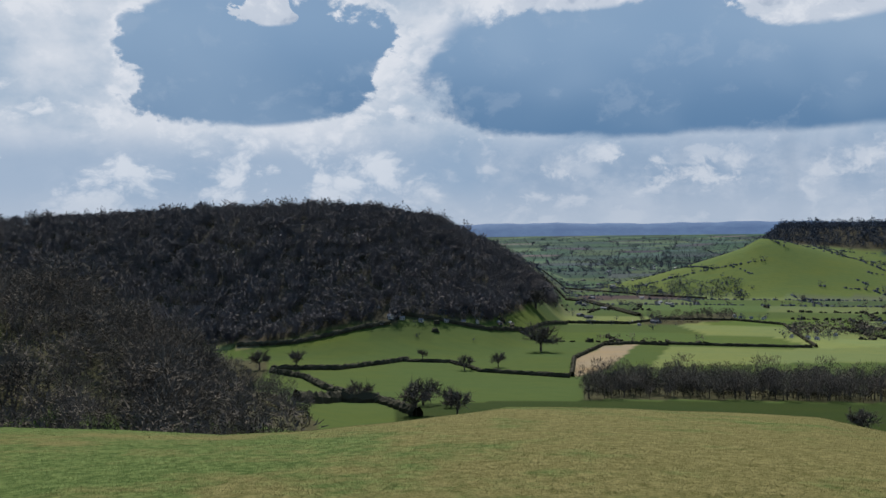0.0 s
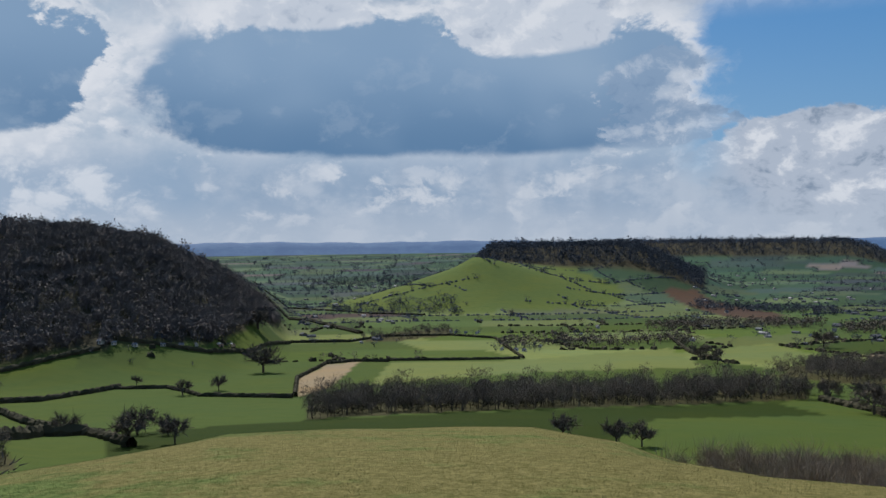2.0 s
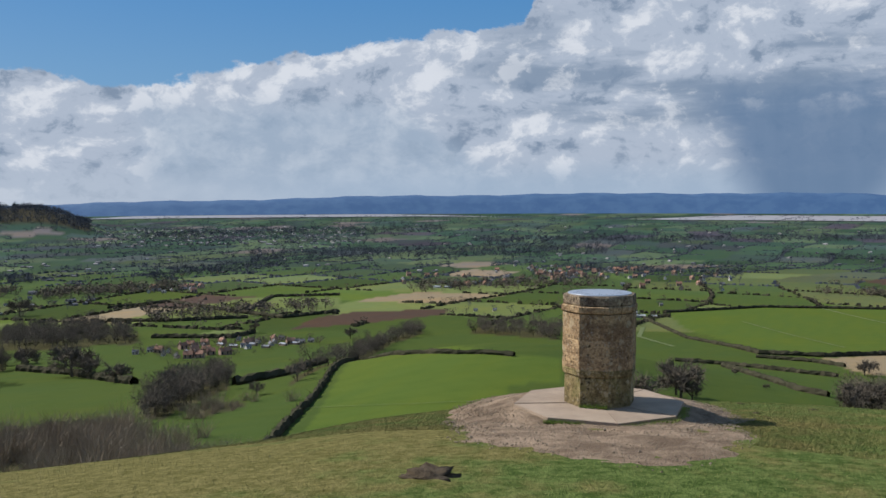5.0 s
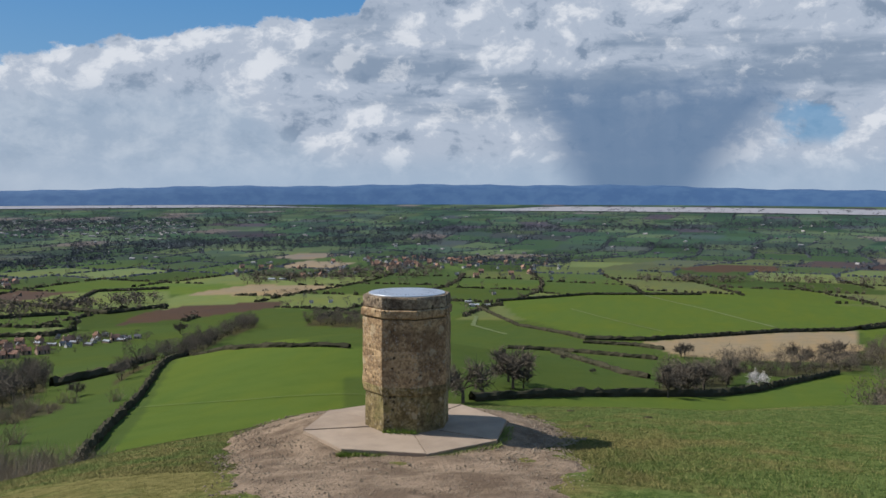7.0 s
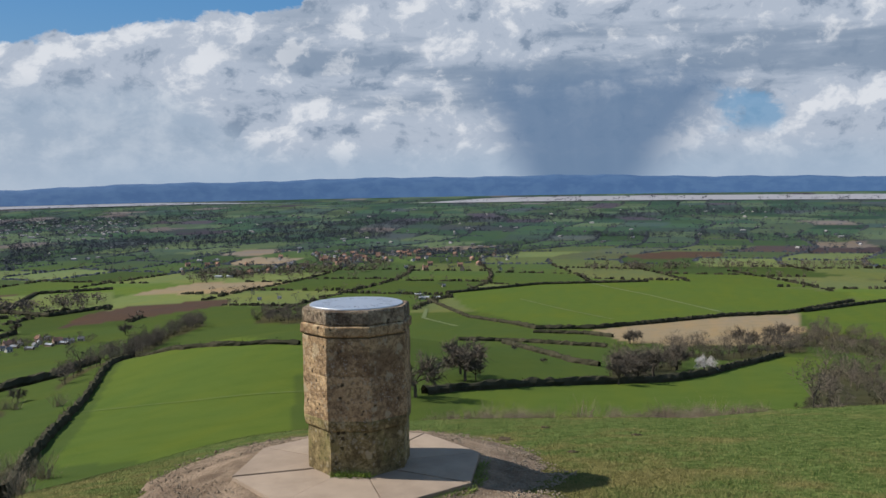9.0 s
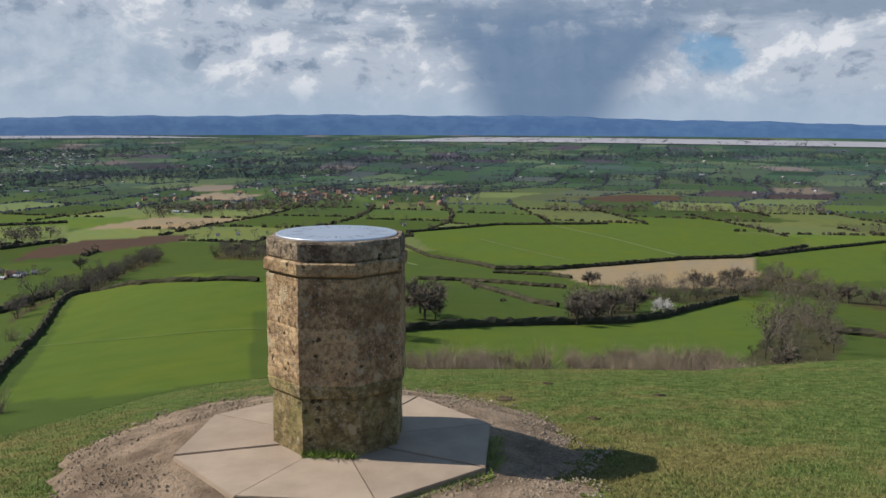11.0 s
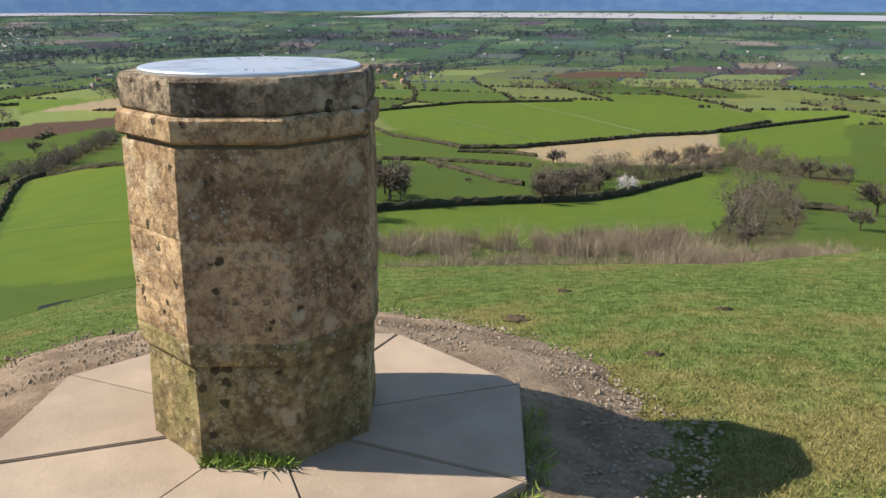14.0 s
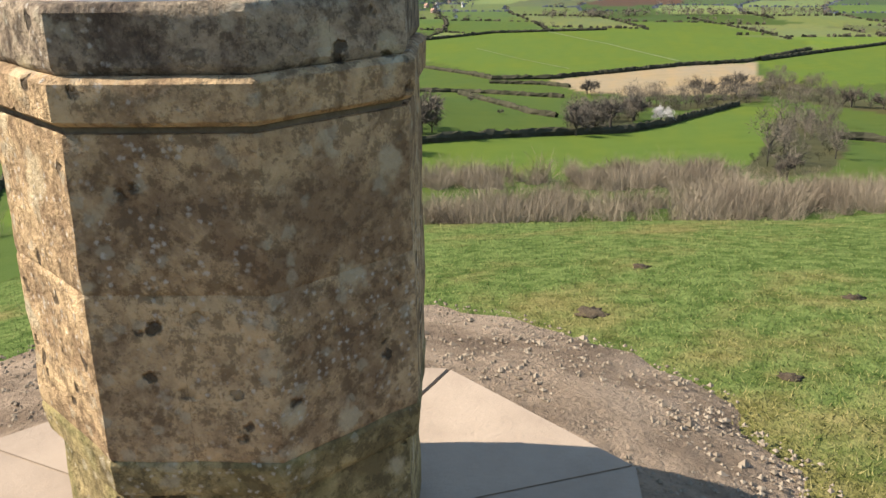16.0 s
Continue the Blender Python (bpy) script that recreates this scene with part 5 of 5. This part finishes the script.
far_roofs("valley_farms", "pale roofs of farms in the valley", 40, 29, 42, 950, 1900)


# ---- the stone pillar and its base ----
PX, PY, TURN = 0.087, -0.353, -77.1      # pillar's centre, and the bearing of one corner
SX, SY, STURN, SR = 0.018, -0.378, 15.3, 0.91


def corner(r, k, turn, cx=0.0, cy=0.0):
    a = radians(turn + 45 * k)
    return np.array([cx + r * math.sin(a), cy + r * math.cos(a)])


def block(r0, r1, z0, z1, first, worn, rows=9, span=2):
    """A stone that wraps two corners of the octagon, half a face on either side; rounded, uneven edges."""
    def ring(r):
        c = [corner(r, first + k - 1, TURN) for k in range(span + 2)]
        line = [(c[0] + c[1]) / 2] + c[1:-1] + [(c[-2] + c[-1]) / 2]
        out = []
        for a, b in zip(line, line[1:]):
            n = 5 if len(out) == 0 or b is line[-1] else 10
            ts = np.linspace(0, 1, n + 1)[:-1]
            out += [a + (b - a) * t for t in ts]
        return np.array(out + [line[-1]])
    lo, hi = ring(r0), ring(r1)
    n = len(lo)
    gap = 0.0002
    tang = np.gradient(lo, axis=0)
    tang /= np.linalg.norm(tang, axis=1)[:, None]
    vs = []
    zs = [0, 0.012, 0.03] + list(np.linspace(0, 1, rows)[1:-1]) + [0.97, 0.988, 1]
    zs = sorted(set(zs))
    for t in zs:
        p = lo + (hi - lo) * t
        edge = min(t, 1 - t) * (z1 - z0)
        inset = worn * max(0.0, 1 - edge / 0.012) ** 2
        for k in range(n):
            end = min(k, n - 1 - k)
            q = p[k].copy()
            d = q / np.linalg.norm(q)
            z = z0 + (z1 - z0) * t
            bulge = 0.010 * noise.fractal(Vector((q[0] * 6 + 3, q[1] * 6, z * 6)), 1.0, 2.0, 5) - 0.006 * max(0, noise.noise(Vector((q[0] * 25, q[1] * 25, z * 25))) - 0.25)
            q = q + d * (bulge * 0.6 - inset - (worn * 0.15 if end == 0 else 0))
            if end == 0:
                q += tang[k] * (gap if k == 0 else -gap)
            vs.append((q[0], q[1], z))
    m = len(zs)
    fs = [(i * n + k, i * n + k + 1, (i + 1) * n + k + 1, (i + 1) * n + k) for i in range(m - 1) for k in range(n - 1)]
    fs = [f[::-1] for f in fs]
    base = len(vs)
    for row, z in ((0, z0), (m - 1, z1)):
        for k in range(n):
            x, y, _ = vs[row * n + k]
            vs.append((x * 0.55, y * 0.55, z))
    for side, row in ((0, 0), (1, m - 1)):
        for k in range(n - 1):
            f = (row * n + k, row * n + k + 1, base + side * n + k + 1, base + side * n + k)
            fs.append(f if side == 0 else f[::-1])
    return vs, fs


def toposcope():
    t = thing("toposcope", "weathered octagonal limestone toposcope pillar with a steel plate", "toposcope")
    courses = [("base_stone", 0.376, 0.376, -0.03, 0.315, 1, 0.006, M_BASE), ("sloped_stone", 0.392, 0.402, 0.315, 0.388, 0, 0.006, M_BASE),
               ("shaft_stone", 0.398, 0.398, 0.388, 0.70, 0, 0.003, M_STONE), ("shaft_stone", 0.398, 0.396, 0.70, 0.964, 1, 0.003, M_STONE),
               ("moulding_stone", 0.409, 0.409, 0.976, 1.052, 1, 0.014, M_STONE), ("cap_stone", 0.394, 0.394, 1.052, 1.158, 1, 0.010, M_CAP)]
    for name, r0, r1, z0, z1, first, worn, m in courses:
        for k in range(4):
            v, f = block(r0, r1, z0, z1, first + 2 * k, worn)
            me = mesh_of(name, v, f, m, flat=False)
            me.set_sharp_from_angle(angle=radians(28))
            part(name, me, t)
    bm = bmesh.new()
    prev = None
    for r, z in ((0.370, -0.05), (0.366, 0.31), (0.385, 0.32), (0.383, 0.955), (0.380, 1.15)):
        ringv = [bm.verts.new((*corner(r, k, TURN), z)) for k in range(8)]
        if prev:
            for k in range(8):
                bm.faces.new((prev[k], ringv[k], ringv[(k + 1) % 8], prev[(k + 1) % 8]))
        prev = ringv
    bm.faces.new(prev)
    bmesh.ops.recalc_face_normals(bm, faces=bm.faces)
    part("core", from_bm("core", bm, M_JOINT), t, "dark mortar core showing in the joints")
    # the steel plate with its engraved lines
    m, tr, p = shader("brushed_steel", 0.3)
    p.inputs["Metallic"].default_value = 0.9
    at = node(tr, "ShaderNodeNewGeometry").outputs["Position"]
    tr.links.new(mixc(tr, noise_(tr, at, 9, 6), (0.5, 0.52, 0.56), (0.68, 0.7, 0.74)), p.inputs["Base Color"])
    tr.links.new(node(tr, "ShaderNodeMapRange", {"Value": noise_(tr, at, 30, 5), "To Min": 0.22, "To Max": 0.45}).outputs[0], p.inputs["Roughness"])
    bm = bmesh.new()
    prev = None
    for r, z in ((0.336, 1.150), (0.336, 1.1645), (0.332, 1.168), (0.0, 1.168)):
        if r == 0:
            bm.faces.new(prev)
            break
        ringv = [bm.verts.new((r * math.cos(2 * math.pi * k / 64), r * math.sin(2 * math.pi * k / 64), z)) for k in range(64)]
        if prev:
            for k in range(64):
                bm.faces.new((prev[k], prev[(k + 1) % 64], ringv[(k + 1) % 64], ringv[k]))
        prev = ringv
    plate = part("plate", from_bm("plate", bm, m), t, "brushed steel direction plate")
    ink = varied("engraving", (0.16, 0.17, 0.2), (0.24, 0.25, 0.28), 30, 0.6)
    bm = bmesh.new()
    for k in range(44):
        a, r0, r1 = 2 * math.pi * k / 44 + 0.03 * math.sin(9 * k), 0.19, 0.24 + 0.075 * pick(k, 1, 1)
        u, w = Vector((math.cos(a), math.sin(a), 0)), Vector((-math.sin(a), math.cos(a), 0)) * (0.0012 + 0.003 * (k % 4 == 0))
        bm.faces.new([bm.verts.new(u * r + w * s + Vector((0, 0, 1.1688))) for r, s in ((r0, -1), (r1, -1), (r1, 1), (r0, 1))])
    part("engraving", from_bm("engraving", bm, ink), plate, "radiating engraved lines")
    t.matrix_world = pose(PX, PY, 0)
    return t


toposcope()
M_SLAB = bpy.data.materials.new("paving")
M_SLAB.use_nodes = True


def slab_material():
    t = M_SLAB.node_tree
    p = t.nodes["Principled BSDF"]
    p.inputs["Roughness"].default_value = 0.9
    at = node(t, "ShaderNodeNewGeometry").outputs["Position"]
    r = node(t, "ShaderNodeObjectInfo").outputs["Random"]
    f = math_(t, "ADD", math_(t, "MULTIPLY", noise_(t, at, 3.5, 6, 0.6), 0.8), math_(t, "MULTIPLY", r, 0.25))
    col = mixc(t, step(t, 0.35, 0.75, f), (0.218, 0.160, 0.112), (0.305, 0.230, 0.164))
    col = mixc(t, math_(t, "MULTIPLY", step(t, 0.55, 0.75, noise_(t, at, 30, 5, 0.7)), 0.35), col, (0.28, 0.22, 0.16))
    t.links.new(col, p.inputs["Base Color"])
    bump(t, p, noise_(t, at, 60, 8, 0.7), 0.5, 0.006)


slab_material()


def base_slabs():
    t = thing("paving_ring", "octagonal ring of buff concrete paving slabs", "paving")
    for k in range(8):
        a, b = corner(SR, k, STURN), corner(SR, k + 1, STURN)
        c, d = corner(0.30, k + 1, STURN), corner(0.30, k, STURN)
        mid = (a + b + c + d) / 4
        bm = bmesh.new()
        drop = 0.004 * math.sin(3 * k)
        lo, hi = [], []
        for q, e in ((a, b), (b, a), (c, d), (d, c)):
            s = q + (e - q) / np.linalg.norm(e - q) * 0.0022
            lo.append(bm.verts.new((s[0], s[1], -0.13)))
            hi.append(bm.verts.new((s[0], s[1], -0.002 + drop)))
        bm.faces.new(hi), bm.faces.new(lo[::-1])
        for i in range(4):
            bm.faces.new((lo[i], lo[(i + 1) % 4], hi[(i + 1) % 4], hi[i]))
        bmesh.ops.recalc_face_normals(bm, faces=bm.faces)
        bmesh.ops.bevel(bm, geom=[e for e in bm.edges if e.verts[0].co.z > -0.1 and e.verts[1].co.z > -0.1], offset=0.004, segments=2, affect="EDGES")
        part("slab", from_bm("slab", bm, M_SLAB), t)
    t.matrix_world = pose(SX, SY, 0)


base_slabs()


# bare stony soil worn round the base
def worn_edge(a):
    """Reach of the bare soil at bearing a (radians)."""
    reach = np.interp(np.degrees(a) % 360, [0, 15, 28, 41, 87, 107, 119, 134, 152, 178, 197, 210, 222, 245, 258, 280, 304, 335, 360],
                      [1.62, 1.82, 1.95, 2.1, 2.15, 1.9, 1.68, 1.54, 1.48, 1.40, 1.5, 1.95, 2.4, 3.2, 2.75, 2.35, 1.75, 1.5, 1.62])
    return reach + 0.05 * np.sin(9 * a + 1) + 0.035 * np.sin(23 * a) + 0.02 * np.sin(41 * a + 2)


def soil_height(x, y):
    d = np.hypot(x - SX, y - SY)
    return np.maximum(height(x, y), -0.045 - 0.26 * np.maximum(0, d - 0.88))


def bare_soil():
    na, nr = 220, 60
    vs = []
    for i in range(nr + 1):
        for k in range(na):
            a = 2 * math.pi * k / na
            rad = worn_edge(a) * 1.08 * (i / nr)
            x, y = SX + rad * math.sin(a), SY + rad * math.cos(a)
            f = i / nr
            n = noise.fractal(Vector((x * 2.2, y * 2.2, 0)), 1.0, 2.0, 5)
            z = float(soil_height(x, y)) + 0.016 + 0.022 * n * min(1, 3 * (rad > 0.9)) - 0.045 * max(0, (f - 0.75) / 0.25) ** 2
            if rad < 0.88:
                z = min(z, -0.03)
            vs.append((x, y, z))
    fs = [(i * na + k, i * na + (k + 1) % na, (i + 1) * na + (k + 1) % na, (i + 1) * na + k) for i in range(nr) for k in range(na)]
    m, t, p = shader("stony_soil", 0.95)
    at = node(t, "ShaderNodeNewGeometry").outputs["Position"]
    col = mixc(t, step(t, 0.35, 0.65, noise_(t, at, 2.2, 6, 0.65)), (0.14, 0.096, 0.062), (0.30, 0.218, 0.148))
    col = mixc(t, math_(t, "MULTIPLY", step(t, 0.5, 0.7, noise_(t, at, 40, 5, 0.7)), 0.7), col, (0.11, 0.078, 0.052))
    t.links.new(col, p.inputs["Base Color"])
    bump(t, p, math_(t, "ADD", noise_(t, at, 22, 8, 0.7), math_(t, "MULTIPLY", noise_(t, at, 80, 4, 0.7), 0.4)), 1.0, 0.03)
    tagged(new("bare_soil", mesh_of("bare_soil", vs, [f[::-1] for f in fs], m, flat=False)), "bare stony soil worn round the base", "soil", kind="structure")


bare_soil()


def pebbles(count=5000):
    a = rng.uniform(0, 6.283, count)
    edge = worn_edge(a)
    rad = 0.93 + (edge * 1.05 - 0.93) * rng.random(count) ** 0.8
    x, y = SX + rad * np.sin(a), SY + rad * np.cos(a)
    z = soil_height(x, y) + 0.018
    octa = np.array([(1, 0, 0), (0, 1, 0), (-1, 0, 0), (0, -1, 0), (0, 0, 0.7), (0, 0, -0.7)], float)
    tri = np.array([(0, 1, 4), (1, 2, 4), (2, 3, 4), (3, 0, 4), (1, 0, 5), (2, 1, 5), (3, 2, 5), (0, 3, 5)])
    s = rng.uniform(0.003, 0.011, (count, 1, 1)) * (1 + 0.8 * (rng.random((count, 1, 1)) > 0.97))
    v = octa[None] * s * rng.uniform(0.6, 1.4, (count, 6, 1)) + np.stack([x, y, z], -1)[:, None]
    f = tri[None] + 6 * np.arange(count)[:, None, None]
    m = leafy("pebbles", (0.13, 0.10, 0.07), (0.25, 0.20, 0.145))
    tagged(new("pebbles", mesh_of("pebbles", v.reshape(-1, 3), f.reshape(-1, 3), m)), "small pale stones on bare soil", "stones", kind="stuff")


pebbles()


# ---- turf ----
def turf(count, cx, cy, b0, b1, r0, r1, length, label):
    """Blades of grass, ever thinner away from a point."""
    bb, rr = np.radians(rng.uniform(b0, b1, count)), r0 * np.exp(rng.random(count) * math.log(r1 / r0))
    x, y = cx + rr * np.sin(bb), cy + rr * np.cos(bb)
    d, a = np.hypot(x - SX, y - SY), np.arctan2(x - SX, y - SY) % (2 * math.pi)
    edge = worn_edge(a)
    keep = d > edge * (0.90 + 0.14 * rng.random(count))
    x, y = x[keep], y[keep]
    n = len(x)
    p = np.stack([x, y, height(x, y) - 0.004], -1)
    lean = np.stack([rng.normal(scale=0.55, size=n), rng.normal(scale=0.55, size=n), np.ones(n)], -1)
    dv = lean * (length * rng.uniform(0.4, 1.2, n))[:, None]
    tagged(new("grass", mesh_of("grass", *blades(p, dv, 0.005), M_TURF)), label, "grass", kind="stuff")


turf(230000, -1.2, -1.0, -10, 190, 1.2, 14, 0.022, "short green turf round the pillar")
turf(150000, -9.4, -4.0, -34, 112, 3.0, 22, 0.020, "short turf mixed with straw on the hilltop")


def weeds(x, y, z, count, size, label):
    base = rng.normal(scale=(size * 1.3, size * 0.5, 0), size=(count, 3)) + (x, y, z)
    up = np.stack([rng.normal(scale=0.5, size=count), rng.normal(scale=0.5, size=count), rng.uniform(0.3, 0.9, count)], -1) * 0.07
    tagged(new("weeds", mesh_of("weeds", *blades(base, up, 0.010), M_BLADE)), label, "weeds", "weeds round the base")


def weed_line(a, b, count, label):
    """Grass that grows along a foot or an edge."""
    k = rng.random((count, 1))
    base = np.array(a) + (np.array(b) - a) * k + rng.normal(scale=(0.018, 0.018, 0), size=(count, 3))
    up = np.stack([rng.normal(scale=0.5, size=count), rng.normal(scale=0.5, size=count), rng.uniform(0.3, 0.9, count)], -1) * 0.06
    tagged(new("weeds", mesh_of("weeds", *blades(base, up, 0.009), M_BLADE)), label, "weeds", "weeds round the base")


c0, c1 = corner(0.392, 0, TURN, PX, PY), corner(0.392, -1, TURN, PX, PY)
weed_line((*(c0 + (c1 - c0) * 0.08), -0.004), (*(c0 + (c1 - c0) * 0.95), -0.004), 260, "low green weeds at the pillar's foot")
for k, start, share in ((4, 0.0, 1.0), (5, 0.5, 1.0), (3, 0.25, 0.95)):
    e0, e1 = corner(SR + 0.03, k, STURN, SX, SY), corner(SR + 0.03, k + 1, STURN, SX, SY)
    weed_line((*(e0 + (e1 - e0) * start), -0.055), (*(e0 + (e1 - e0) * share), -0.055), 700, "tufts of grass along the slabs' edge")


def molehill(x, y, size):
    bm = bmesh.new()
    bmesh.ops.create_icosphere(bm, subdivisions=3, radius=1)
    z = float(height(x, y))
    for v in bm.verts:
        n = noise.fractal(v.co * 2.3 + Vector((x, y, 0)), 1.0, 2.0, 4)
        v.co = Vector((v.co.x * size * (1 + 0.7 * n), v.co.y * size * (1 + 0.7 * n), v.co.z * size * 0.22 * (1 + 1.6 * n)))
    ob = new("molehill", from_bm("molehill", bm, M_DARK, flat=False))
    ob.location = (x, y, z)
    tagged(ob, "low heap of dark soil in the turf", "molehill", "molehills")


for mx, my, ms in ((2.48, -0.97, 0.07), (1.64, -1.72, 0.04), (-3.75, -0.40, 0.17), (3.6, -1.2, 0.05), (2.9, -2.2, 0.05), (1.95, -0.85, 0.10)):
    molehill(mx, my, ms)


def obelisk(b, r):
    x, y = OX + r * math.sin(radians(b)), OY + r * math.cos(radians(b))
    t = thing("tower", "tall thin stone tower on the far ridge", "tower")
    bm = bmesh.new()
    bmesh.ops.create_cone(bm, cap_ends=True, segments=8, radius1=3.5, radius2=2.2, depth=26, matrix=Matrix.Translation((0, 0, 13)))
    part("shaft", from_bm("shaft", bm, M_ROOF_G), t)
    bm = bmesh.new()
    bmesh.ops.create_cone(bm, cap_ends=True, segments=8, radius1=3.0, radius2=0.2, depth=6, matrix=Matrix.Translation((0, 0, 29)))
    part("roof", from_bm("roof", bm, M_ROOF_G), t)
    t.matrix_world = pose(x, y, float(height(x, y)) - 1)


obelisk(15.2, 4700)
